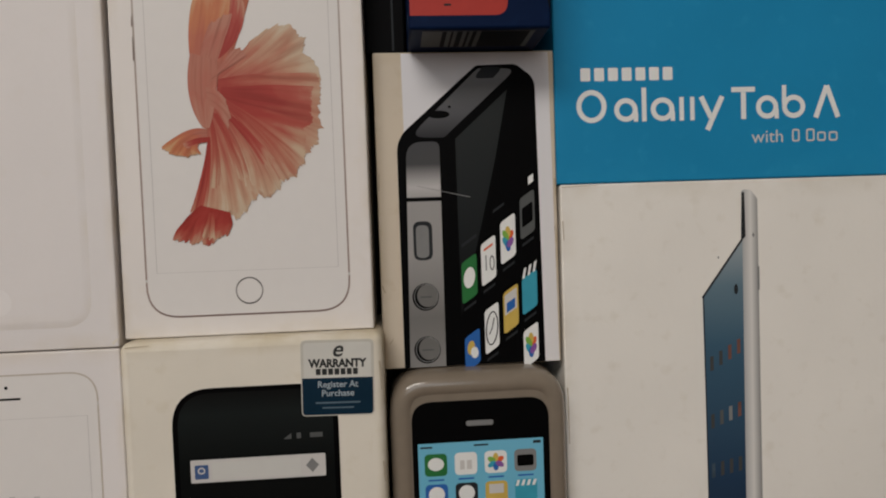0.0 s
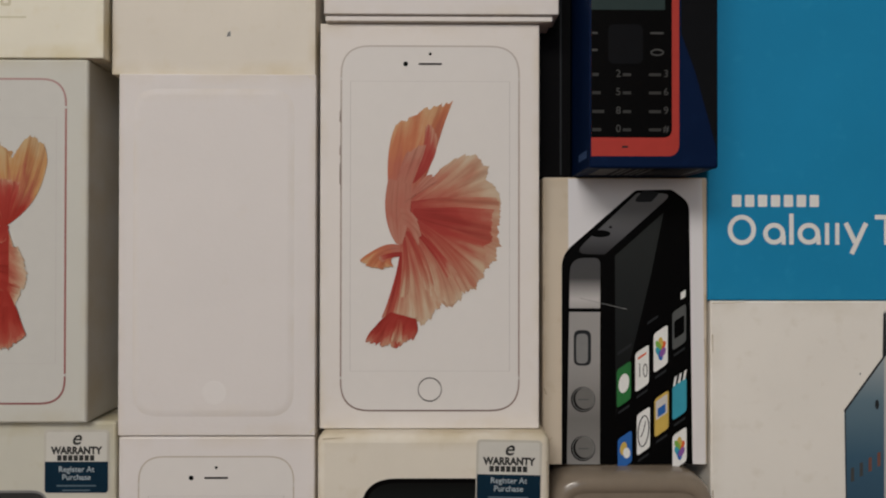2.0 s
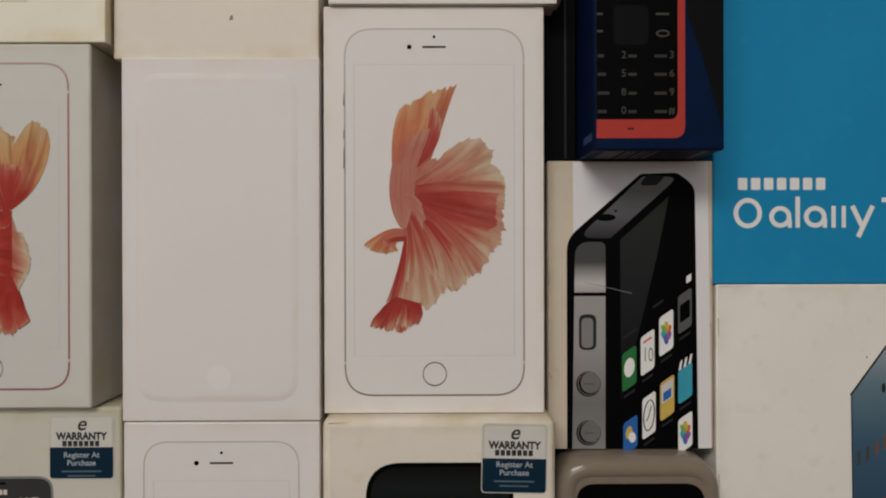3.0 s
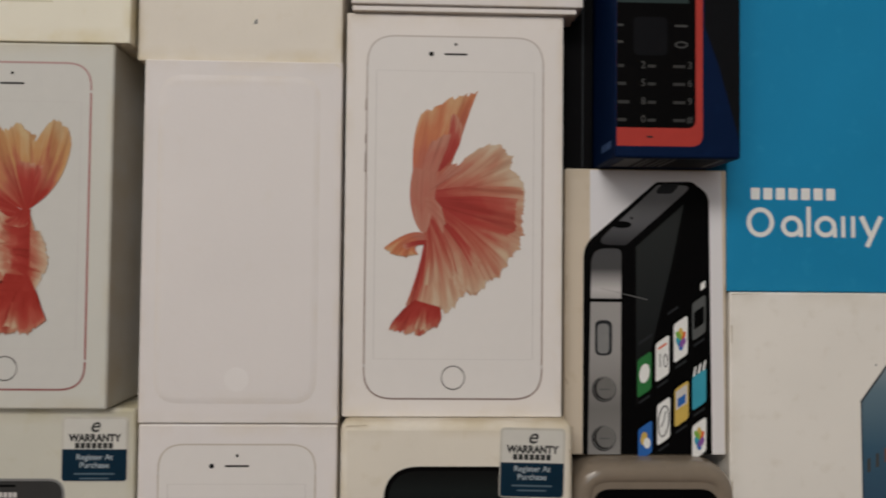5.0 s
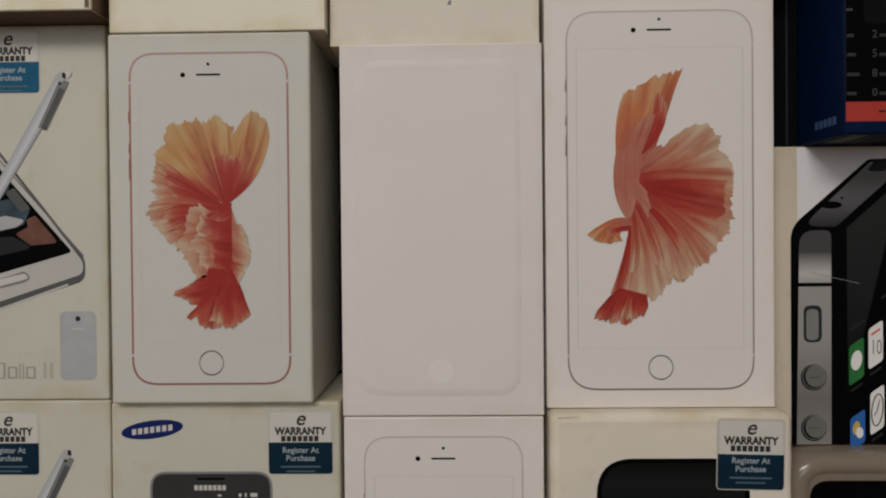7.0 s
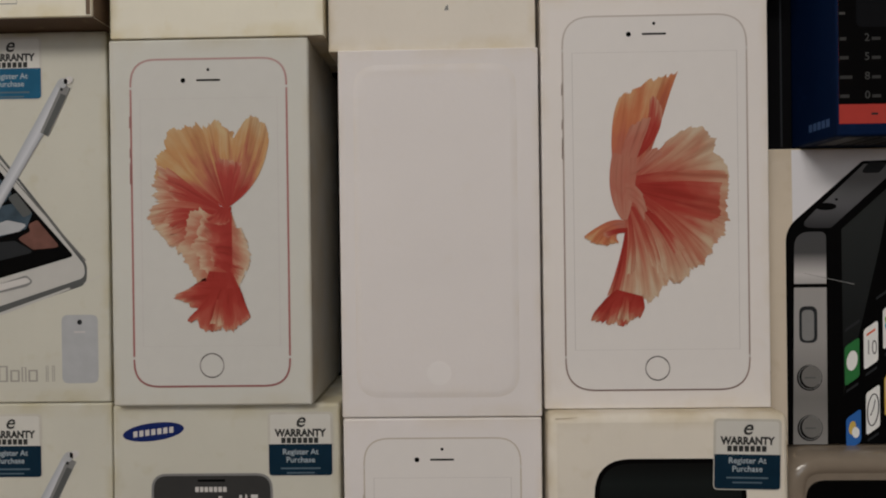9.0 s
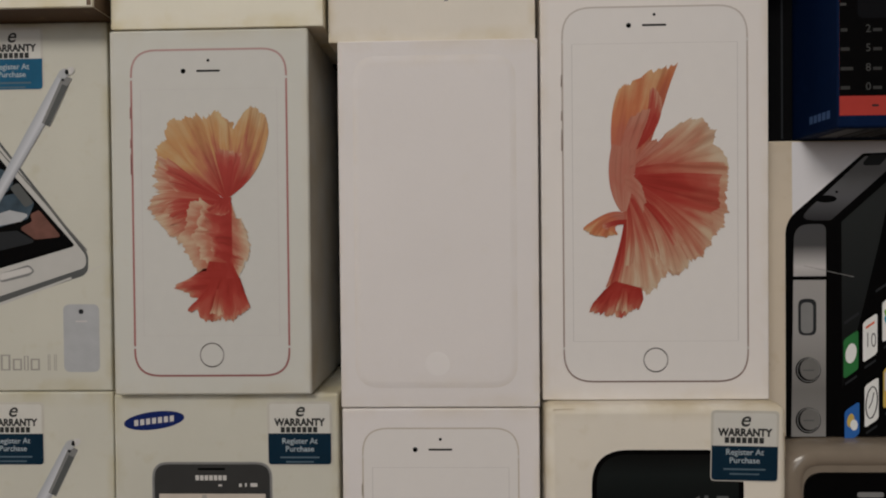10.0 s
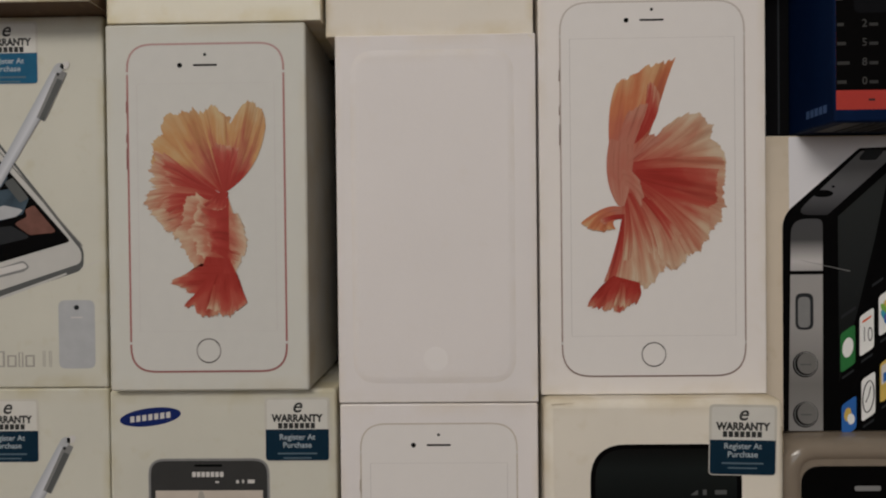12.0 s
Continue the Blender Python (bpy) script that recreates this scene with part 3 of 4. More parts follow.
for inset, yy in ((0.0, y + 0.055), (0.0, y + 0.006), (0.5, y + 0.0035), (1.6, y + 0.0015), (3.2, y + 0.0003), (5.2, y), (7.6, y + 0.0002), (8.4, y + 0.0012)):
    k = len(outer)
    row = []
    for i in range(k):
        d = (outer[(i + 1) % k] - outer[i - 1]).normalized()
        q = outer[i] + Vector((-d.y, d.x)) * inset
        row.append(bm.verts.new((q.x * MM, yy, q.y * MM)))
    rows.append(row)
for r0, r1 in zip(rows, rows[1:]):
    for i in range(len(r0)):
        f = bm.faces.new((r0[i], r0[(i + 1) % len(r0)], r1[(i + 1) % len(r0)], r1[i]))
        f.smooth = True
bm.faces.new(rows[0][::-1])
bm.faces.new(rows[-1])
bmesh.ops.recalc_face_normals(bm, faces=bm.faces)
part("shell", bm, TAUPE, b, "rounded translucent taupe plastic shell")
bm = bmesh.new()
outline = corner_path([(109.0, 4), (165.4, 4), (165.4, 118.4), (109.0, 118.4)], 8.5, 8)
rows = [[bm.verts.new((p.x * MM, yy, p.y * MM)) for p in outline] for yy in (y + 0.0003, y + 0.006)]
for i in range(len(outline)):
    j = (i + 1) % len(outline)
    bm.faces.new((rows[0][i], rows[1][i], rows[1][j], rows[0][j]))
bm.faces.new(rows[0])
ph = part("phone", bm, BLACK, b, "black handset with lit blue screen print")
yy = y + 0.0003
part("speaker", Sheet(yy - LIFT).rect(131.2, 108.0, 142.4, 110.2, 1.0).bm, MIDGREY, ph)
part("screen", Sheet(yy - LIFT).rect(111.2, 26, 162.8, 101.6).bm, SCREEN_BLUE, ph)
part("status_marks", Sheet(yy - 2 * LIFT).rect(112.2, 99.6, 117, 100.3).rect(134, 99.6, 140, 100.3).rect(158.6, 99.4, 161.8, 100.6).bm, DARK, ph)
for r_i, row in enumerate(((GREEN, PURE, PURE, MIDGREY), (BLUE, DARK, AMBER, AQUA), (PALE, BLACK, CORAL, LEAF), (PURPLE, MIDGREY, BLUE, PURE))):
    for c_i, mat in enumerate(row):
        uc, vc = 118.3 + c_i * 12.3, 92.6 - r_i * 12.6
        ic = part("app_icon", Sheet(yy - 2 * LIFT).rect(uc - 4.6, vc - 4.6, uc + 4.6, vc + 4.6, 2.0).bm, mat, ph)
        part("icon_caption", Sheet(yy - 2 * LIFT).rect(uc - 3.2, vc - 6.6, uc + 3.2, vc - 5.9).bm, BLUE, ph)
        if (r_i, c_i) in ((0, 0), (1, 1), (1, 0)):
            part("icon_mark", Sheet(yy - 3 * LIFT).oval(uc, vc + 0.3, 3.3, 2.7 if r_i == 0 else 3.3).bm, PURE, ic)
        elif (r_i, c_i) == (0, 2):
            for q, mt in enumerate((CORAL, AMBER, LEAF, AQUA, BLUE, PURPLE)):
                t = radians(60 * q + 30)
                part("icon_petal", Sheet(yy - 3 * LIFT - q * 0.00001).oval(uc + 1.9 * math.cos(t), vc + 1.9 * math.sin(t), 1.8, 1.1, 60 * q + 30).bm, mt, ic)
        elif (r_i, c_i) == (0, 3):
            part("icon_mark", Sheet(yy - 3 * LIFT).rect(uc - 3.4, vc - 2.4, uc + 3.4, vc + 2.2, 0.8).bm, BLACK, ic)
        elif (r_i, c_i) == (1, 3):
            s = Sheet(yy - 3 * LIFT)
            for q in range(4):
                s.fill([(uc - 4.4 + q * 2.3, vc + 2), (uc - 3.2 + q * 2.3, vc + 2), (uc - 2.4 + q * 2.3, vc + 4.4), (uc - 3.6 + q * 2.3, vc + 4.4)])
            part("icon_mark", s.bm, PURE, ic)
        elif (r_i, c_i) == (0, 1):
            part("icon_mark", Sheet(yy - 3 * LIFT).rect(uc - 2.4, vc - 2.4, uc - 0.6, vc + 1.4).rect(uc + 0.4, vc - 2.4, uc + 2.4, vc + 1.4).bm, PALE, ic)
        elif (r_i, c_i) == (1, 2):
            part("icon_mark", Sheet(yy - 3 * LIFT).rect(uc - 3, vc - 0.5, uc + 3, vc + 3.4).bm, PALE, ic)
# the shell stands a little proud of the boxes round it
NEAR = Vector((0.1067, -0.2449, 0.1905))
for ob in b.children_recursive:
    o = ORIGIN[ob]
    ob.data.transform(Matrix.Translation(NEAR - o) @ Matrix.Scale(0.979, 4) @ Matrix.Translation(o - NEAR))

# ---- tablet boxes ----
b = carton("tablet_box", 174.2, 330, Z0, 205.2, 0.009, 55, CHALK, "off-white tablet box with a printed tablet seen edge-on", r=0.8, category="tablet box")
SCUFFED["tablet"] = b
y = 0.009
tb = part("printed_tablet", Sheet(y - LIFT).fill(corner_path([(252.4, 18), (260.2, 18), (259.4, 197), (256.4, 200.8), (252.4, 201)], [2, 3, 2, 2, 1.5])).bm, TABLET_EDGE, b, "printed tablet standing edge-on")
part("screen", Sheet(y - 2 * LIFT).fill([(236.2, 32), (252.6, 20), (252.6, 179.6), (234.6, 155.2)]).bm, TABLET, tb)
part("bezel_line", Sheet(y - 3 * LIFT).stroke((234.5, 155.4), (252.4, 179.8), 0.9).stroke((235.0, 155.6), (236.2, 32), 0.5).bm, DARK, tb)
part("edge_shade", Sheet(y - 3 * LIFT).fill([(251.9, 179), (254.0, 181), (253.6, 199.8), (252.4, 199.8)]).bm, DARK, tb)
part("lens", Sheet(y - 3 * LIFT).oval(257.4, 181.5, 0.5, 0.9).oval(241.8, 172.4, 0.3, 0.6).bm, MIDGREY, tb)
part("side_keys", Sheet(y - 3 * LIFT).rect(259.0, 158, 259.9, 168).bm, MIDGREY, tb)
part("reflection", Sheet(y - 3 * LIFT).oval(249.4, 158.6, 0.9, 2.2).bm, DARK, tb)
for r_i, (vc, k) in enumerate(((127, 0.62), (102, 0.62), (80.5, 0.62), (56, 0.6))):
    for c_i in range(4):
        mat = ((DIGIT, DIGIT, MUTEDRED, MUTEDRED), (DIGIT, CAMGREY, MIDGREY, MUTEDRED), (SLATE, DIGIT, DIGIT, DIGIT), (DIGIT, SLATE, DIGIT, SLATE))[r_i][c_i]
        uc, vv = 238.2 + c_i * 4.0, vc + c_i * (2.3 - r_i * 0.75)
        part("app_icon", Sheet(y - 3 * LIFT).fill([(uc - 0.75, vv - 3.2), (uc + 0.75, vv - 2.8), (uc + 0.75, vv + 3.4), (uc - 0.75, vv + 3.0)]).bm, mat, tb)

b = carton("tablet_box", 173.0, 331, 205.4, 452, 0.009, 55, TAB_BLUE, "teal-blue tablet box with white printed title", r=0.8, category="tablet box")
for i in range(7):
    part("brand_block", Sheet(y - LIFT).rect(184 + i * 5.85, 247.6, 188.2 + i * 5.85, 253.0, 0.7).bm, PURE, b, "small white printed block")
W, BASE, XH, CAP = 2.1, 230.6, 240.4, 244.0


def block_print(fill):
    sh = Sheet(y - LIFT - 0.000004 * len(b.children))
    fill(sh)
    part("title_block", sh.bm, PURE, b, "white printed title shape")


block_print(lambda q: q.ring(oval_path(188.4, 237.2, 6.4, 6.8, 0, 32), W))
for u0, u1 in ((198, 208), (213.6, 223.8), (259.4, 269.2), (270.9, 281.2)):
    block_print(lambda q: q.ring(oval_path((u0 + u1) / 2, (BASE + XH) / 2, (u1 - u0) / 2, (XH - BASE) / 2, 0, 28), W))
for u0, v0, v1 in ((206.3, BASE, BASE + 4), (222.1, BASE, BASE + 4), (267.5, BASE, BASE + 4), (270.9, BASE + 6, CAP + 0.6), (226.0, BASE, XH), (230.6, BASE, XH)):
    block_print(lambda q: q.rect(u0, v0, u0 + 1.9, v1))
for u0, u1, v0, v1 in ((209.8, 211.8, BASE, CAP + 0.6), (252.8, 255.0, BASE, CAP - 2.1), (248.6, 259.0, CAP - 2.0, CAP + 0.1)):
    block_print(lambda q: q.rect(u0, v0, u1, v1, 0.3))
for p0, p1 in (((235.4, XH), (239.6, BASE + 1)), ((238.0, BASE - 4.2), (244.6, XH)), ((285.8, BASE), (290.8, CAP)), ((295.8, BASE), (290.8, CAP))):
    block_print(lambda q: q.stroke(p0, p1, 2.2))
letters("with", 257.3, 220.6, 5.4, y - LIFT, PALE, b, "word_with", "LEFT", squeeze=1.05)
part("subtitle_block", Sheet(y - LIFT).ring(rect_path(275.2, 220.6, 278.6, 226, 1.2), 0.75).bm, PALE, b)
for u0, u1, v1 in ((281.5, 285.3, 226), (286.4, 290.3, 224.6), (291.6, 295.6, 224.6)):
    part("subtitle_block", Sheet(y - LIFT).ring(rect_path(u0, 220.6, u1, v1, 1.2), 0.75).bm, PALE, b)

# ---- box with the slanted handset photo ----
b = carton("phone_box", 98.6, 173.0, 131.4, 260.8, 0.0095, 48, BOARD, "cream phone box with a slanted black handset photo", r=0.8)
SCUFFED["slanted"] = b
y = 0.0095
part("photo_panel", Sheet(y - LIFT).fill([(110.8, 131.7), (172.2, 131.7), (170.6, 260.2), (110.0, 260.2)]).bm, PANEL, b, "cool white photo ground")
ph = part("printed_phone", Sheet(y - 2 * LIFT).fill(corner_path([(107.2, 131.7), (166.2, 131.7), (164.8, 249.5), (157, 255.4), (140.5, 255.0), (107.2, 226.0)], [0, 0, 8, 5, 3, 13], 6)).bm, BLACK, b, "printed black handset with steel edge")
part("steel_side", Sheet(y - 3 * LIFT).fill(corner_path([(109.5, 131.7), (124.4, 131.7), (124.6, 224.5), (110.9, 224.5)], [0, 0, 3, 7], 5)).bm, STEEL, ph)
part("steel_top", Sheet(y - 3 * LIFT).fill(corner_path([(112.0, 226.2), (126.6, 226.0), (157.5, 253.6), (141.2, 253.8)], [3, 2, 2, 2], 4)).bm, CHAMFER, ph)
part("power_key", Sheet(y - 4 * LIFT).fill(corner_path([(139.2, 249.6), (147.6, 249.8), (152.0, 254.4), (143.6, 254.6)], 1.4, 4)).bm, DARK, ph)
part("headphone_socket", Sheet(y - 4 * LIFT).oval(124.6, 235.4, 4.6, 1.6).bm, BLACK, ph)
part("microphone_hole", Sheet(y - 4 * LIFT).oval(129.2, 238.4, 0.7, 0.5).bm, BLACK, ph)
part("edge_line", Sheet(y - 4 * LIFT).rect(108.2, 200.2, 124.6, 201.8).bm, BLACK, ph)
sw = part("mute_switch", Sheet(y - 4 * LIFT).fill(rect_path(112.6, 176.0, 120.4, 192.0, 3.0)).bm, DARK, ph)
part("switch_face", Sheet(y - 5 * LIFT).fill(rect_path(113.7, 177.0, 119.0, 190.4, 2.2)).bm, MIDGREY, sw)
for vc in (160.8, 138.8):
    k = part("volume_key", Sheet(y - 4 * LIFT).oval(116.8, vc, 5.5, 5.7).bm, BLACK, ph)
    part("key_face", Sheet(y - 5 * LIFT).oval(117.6, vc + 0.5, 4.3, 4.7).bm, KEYGREY, k)
    part("key_rim", Sheet(y - 6 * LIFT).ring(oval_path(117.0, vc + 0.2, 5.0, 5.3, 0, 32), 0.28).bm, MIDGREY, k)
    part("key_mark", Sheet(y - 6 * LIFT).rect(114.6, vc - 0.3, 119.4, vc + 0.3).bm, CAMGREY, k)
part("glass", Sheet(y - 3 * LIFT).fill([(131.4, 152), (141, 190), (147.5, 217), (153.2, 245.0), (131.2, 225.4)]).bm, GLARE, ph, "pale reflection on the dark glass")
part("scratch", Sheet(y - 4 * LIFT).stroke((115, 206.4), (136.5, 201.4), 0.15, 0.32).bm, MIDGREY, ph)
SKEW = 0.36


def tilted(uc, vc, hw, hh, r=1.4):
    return [Vector((p.x, p.y + (p.x - uc) * SKEW * 1.9)) for p in rect_path(uc - hw, vc - hh, uc + hw, vc + hh, r, 4)]


for uc, vc, hw, hh, mat in ((135.2, 167.6, 3.2, 8.6, GREEN), (143.4, 174.8, 3.1, 8.8, PURE), (151.8, 183.6, 3.2, 8.8, PURE), (160.2, 193.4, 3.1, 8.6, CAMGREY),
                            (135.6, 137.8, 3.2, 7.2, BLUE), (144.0, 146.6, 3.0, 9.2, PURE), (152.2, 154.4, 3.2, 8.6, AMBER), (160.3, 161.0, 3.2, 7.6, AQUA), (160.3, 138.8, 3.2, 7.8, PURE)):
    ic = part("app_icon", Sheet(y - 4 * LIFT).fill(tilted(uc, vc, hw, hh)).bm, mat, ph)
    part("icon_caption", Sheet(y - 4 * LIFT).fill(tilted(uc, vc - hh - 2.6, hw * 0.8, 0.6, 0.2)).bm, DARK, ph)
    y5 = y - 5 * LIFT
    if mat in (GREEN,):
        part("icon_mark", Sheet(y5).oval(uc, vc + 0.5, 2.3, 4.4, -10).bm, PURE, ic)
    elif mat is BLUE:
        part("icon_mark", Sheet(y5).oval(uc - 0.6, vc + 1, 1.5, 3, -10).bm, AMBER, ic)
        part("icon_mark", Sheet(y5 - LIFT).oval(uc + 0.8, vc - 1, 1.6, 2.4).bm, PURE, ic)
    elif mat is CAMGREY:
        part("icon_mark", Sheet(y5).fill(tilted(uc, vc, 2.3, 4.0, 0.8)).bm, BLACK, ic)
    elif mat is AMBER:
        part("icon_mark", Sheet(y5).fill(tilted(uc, vc + 3, 2.6, 4.2, 0.5)).bm, PALE, ic)
        part("icon_mark", Sheet(y5 - LIFT).fill(tilted(uc, vc + 1.5, 1.8, 2.0, 0.3)).bm, BLUE, ic)
    elif mat is AQUA:
        s = Sheet(y5)
        for q in range(3):
            s.fill([(uc - 3 + q * 2.2, vc + 5.5 + q * 1.4), (uc - 1.9 + q * 2.2, vc + 6.1 + q * 1.4), (uc - 1.1 + q * 2.2, vc + 10.6 + q * 1.4), (uc - 2.2 + q * 2.2, vc + 9.8 + q * 1.4)])
        part("icon_mark", s.bm, PURE, ic)
    elif (uc, vc) == (143.4, 174.8):
        letters("10", uc + 0.2, vc - 4.0, 6.4, y5, MIDGREY, ic, "number_ten", squeeze=0.55)
        part("icon_mark", Sheet(y5).fill(tilted(uc, vc + 5.6, 1.9, 0.5, 0.1)).bm, CORAL, ic)
    elif (uc, vc) == (144.0, 146.6):
        part("icon_mark", Sheet(y5).ring(oval_path(uc, vc, 2.6, 7.2, -6), 0.5).stroke((uc, vc), (uc + 1, vc + 4.4), 0.4).stroke((uc, vc), (uc - 1.2, vc - 2.6), 0.4).bm, DARK, ic)
    else:
        for q, mt in enumerate((CORAL, AMBER, LEAF, AQUA, BLUE, PURPLE)):
            t = radians(60 * q + 30)
            part("icon_petal", Sheet(y5 - q * 0.00001).oval(uc + 1.1 * math.cos(t), vc + 2.9 * math.sin(t), 1.1, 2.3, -30 * math.cos(t)).bm, mt, ic)
part("status_marks", Sheet(y - 4 * LIFT).fill(tilted(162.0, 208.0, 1.1, 1.6, 0.2)).bm, PURE, ph)
part("status_marks", Sheet(y - 4 * LIFT).fill(tilted(135.5, 183.4, 3.2, 0.7, 0.2)).fill(tilted(148.2, 196.6, 2.4, 0.6, 0.2)).bm, DARK, ph)

# ---- navy keypad phone box, set forward ----
b = carton("keypad_phone_box", 113.0, 165.4, 261.2, 400, -0.0185, 58, NAVY, "navy blue phone box with a red and black keypad handset", r=1.0)
y = -0.0185
ph = part("printed_phone", Sheet(y - LIFT).fill(corner_path([(113.6, 266.0), (149.4, 266.0), (149.4, 396), (113.6, 396)], [0, 5, 0, 0])).bm, RED, b, "printed red handset")
kp = part("keypad", Sheet(y - 2 * LIFT).fill(corner_path([(113.6, 273.6), (146.4, 273.6), (146.4, 396), (113.6, 396)], [0, 3.5, 0, 0])).bm, BLACK, ph, "black keypad with white digits")
part("microphone_hole", Sheet(y - 2 * LIFT).rect(126, 269.4, 128.6, 270.2, 0.3).bm, DARK, ph)
part("direction_key", Sheet(y - 3 * LIFT).fill(rect_path(120.5, 303.6, 134.6, 319.6, 2.5)).bm, PADBLACK, kp)
part("screen", Sheet(y - 3 * LIFT).rect(113.6, 325.5, 143.6, 372).bm, SMOKE, kp)
for vc, left, mid, right in ((298.2, 2.4, "2", "3"), (290.8, 3.2, "5", "6"), (283.2, 4.6, "8", "9"), (275.8, 3.4, "0", "#")):
    letters(mid, 124.6, vc, 3.0, y - 3 * LIFT, DIGIT, kp, "digit", bold=0.03)
    letters(right, 144.0, vc, 3.0, y - 3 * LIFT, DIGIT, kp, "digit", bold=0.03)
    part("key_print", Sheet(y - 3 * LIFT).rect(114.0, vc + 0.3, 114.2 + left, vc + 1.6).rect(126.4, vc + 0.3, 129.8, vc + 1.5).rect(137.0, vc + 0.3, 142.0, vc + 1.5).bm, KEYDIM, kp)
for u0, u1 in ((113.8, 116.2), (137.6, 143.0)):
    part("soft_key", Sheet(y - 3 * LIFT).rect(u0, 315.6, u1, 316.5).bm, DIGIT, kp)
part("call_key", Sheet(y - 3 * LIFT).rect(113.8, 308.6, 116.2, 309.6).bm, DIGIT, kp)
part("end_key", Sheet(y - 3 * LIFT).ring(oval_path(140.4, 308.2, 2.8, 1.5), 0.7).bm, DIGIT, kp)
part("dark_sweep", Sheet(y - LIFT).fill(corner_path([(164.9, 268), (164.9, 398), (150.2, 398), (150.2, 316), (156, 300)], [0, 0, 0, 6, 14])).bm, PADBLACK, b, "black sweep across the blue front")
bm = bmesh.new()
for i in range(5):
    a = -0.0135 + i * 0.0030
    vs = [bm.verts.new((0.1129, yy2, zz)) for yy2, zz in ((a, 0.2660), (a + 0.0024, 0.2660), (a + 0.0024, 0.2692), (a, 0.2692))]
    bm.faces.new(vs)
part("brand_bars", bm, ICONBLUE, b, "small grey row of blocks on the side")
part("barcode_patch", block(0.118, 0.160, -0.016, 0.004, 0.2611, 0.2613, 0), CAMGREY, b)
for i, (u0, w) in enumerate(((0.1255, 0.0016), (0.1288, 0.0008), (0.1310, 0.0020), (0.1345, 0.0010), (0.1368, 0.0014), (0.1400, 0.0180))):
    part("barcode_bar", block(u0, u0 + w, -0.0155, 0.0035, 0.26100, 0.26106, 0), PADBLACK, b)

b = carton("slim_box", 96.2, 112.0, 261.2, 420, 0.012, 46, BLACKCARD, "slim black box wedged beside the navy box", r=0.6, category="box")
part("worn_edge", Sheet(0.012 - LIFT).rect(106.8, 262, 107.6, 419).bm, DARK, b)

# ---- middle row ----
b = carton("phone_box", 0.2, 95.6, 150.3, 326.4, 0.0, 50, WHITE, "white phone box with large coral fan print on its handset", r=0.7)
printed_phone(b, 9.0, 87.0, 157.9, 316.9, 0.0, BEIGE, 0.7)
ya = -0.00018
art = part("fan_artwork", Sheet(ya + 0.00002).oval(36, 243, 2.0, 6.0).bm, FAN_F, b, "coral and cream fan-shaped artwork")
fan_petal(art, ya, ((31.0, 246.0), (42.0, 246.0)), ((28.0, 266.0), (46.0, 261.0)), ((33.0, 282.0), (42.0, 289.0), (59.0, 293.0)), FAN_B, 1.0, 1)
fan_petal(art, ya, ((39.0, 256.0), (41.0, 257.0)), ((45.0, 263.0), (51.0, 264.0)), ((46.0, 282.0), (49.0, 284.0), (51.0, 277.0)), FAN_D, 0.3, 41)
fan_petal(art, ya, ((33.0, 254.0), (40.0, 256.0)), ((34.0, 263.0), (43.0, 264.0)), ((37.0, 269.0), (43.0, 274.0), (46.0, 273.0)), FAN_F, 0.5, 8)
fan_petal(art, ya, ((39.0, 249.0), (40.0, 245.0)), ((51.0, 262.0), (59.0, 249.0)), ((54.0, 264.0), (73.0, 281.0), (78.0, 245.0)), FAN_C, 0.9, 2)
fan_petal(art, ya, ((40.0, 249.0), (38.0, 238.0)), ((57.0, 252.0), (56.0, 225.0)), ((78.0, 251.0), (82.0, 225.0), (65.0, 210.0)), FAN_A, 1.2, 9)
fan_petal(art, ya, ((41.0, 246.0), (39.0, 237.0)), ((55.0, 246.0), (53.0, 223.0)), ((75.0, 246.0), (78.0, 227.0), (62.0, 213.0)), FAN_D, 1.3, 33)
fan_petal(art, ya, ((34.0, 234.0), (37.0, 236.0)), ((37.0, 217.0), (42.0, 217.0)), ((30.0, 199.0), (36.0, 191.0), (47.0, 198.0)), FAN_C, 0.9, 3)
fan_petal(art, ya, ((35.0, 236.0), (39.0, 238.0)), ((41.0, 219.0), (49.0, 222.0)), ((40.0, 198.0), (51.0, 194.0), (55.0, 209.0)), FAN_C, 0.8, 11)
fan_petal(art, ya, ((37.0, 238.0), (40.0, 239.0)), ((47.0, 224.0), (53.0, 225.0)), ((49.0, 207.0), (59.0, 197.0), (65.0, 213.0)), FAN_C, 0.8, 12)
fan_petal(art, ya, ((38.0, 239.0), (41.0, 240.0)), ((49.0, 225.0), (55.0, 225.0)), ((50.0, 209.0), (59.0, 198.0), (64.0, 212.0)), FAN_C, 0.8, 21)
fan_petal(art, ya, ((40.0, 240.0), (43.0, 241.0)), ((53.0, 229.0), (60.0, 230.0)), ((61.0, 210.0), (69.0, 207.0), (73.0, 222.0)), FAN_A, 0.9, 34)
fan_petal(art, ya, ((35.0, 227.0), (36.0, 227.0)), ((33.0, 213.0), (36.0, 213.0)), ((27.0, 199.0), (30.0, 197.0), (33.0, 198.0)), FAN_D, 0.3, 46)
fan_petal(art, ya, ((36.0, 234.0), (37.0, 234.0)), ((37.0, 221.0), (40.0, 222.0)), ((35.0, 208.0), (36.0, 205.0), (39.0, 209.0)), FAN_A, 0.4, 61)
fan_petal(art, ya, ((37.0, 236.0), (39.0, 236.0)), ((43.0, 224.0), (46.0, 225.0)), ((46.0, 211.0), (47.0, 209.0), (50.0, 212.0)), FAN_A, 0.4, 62)
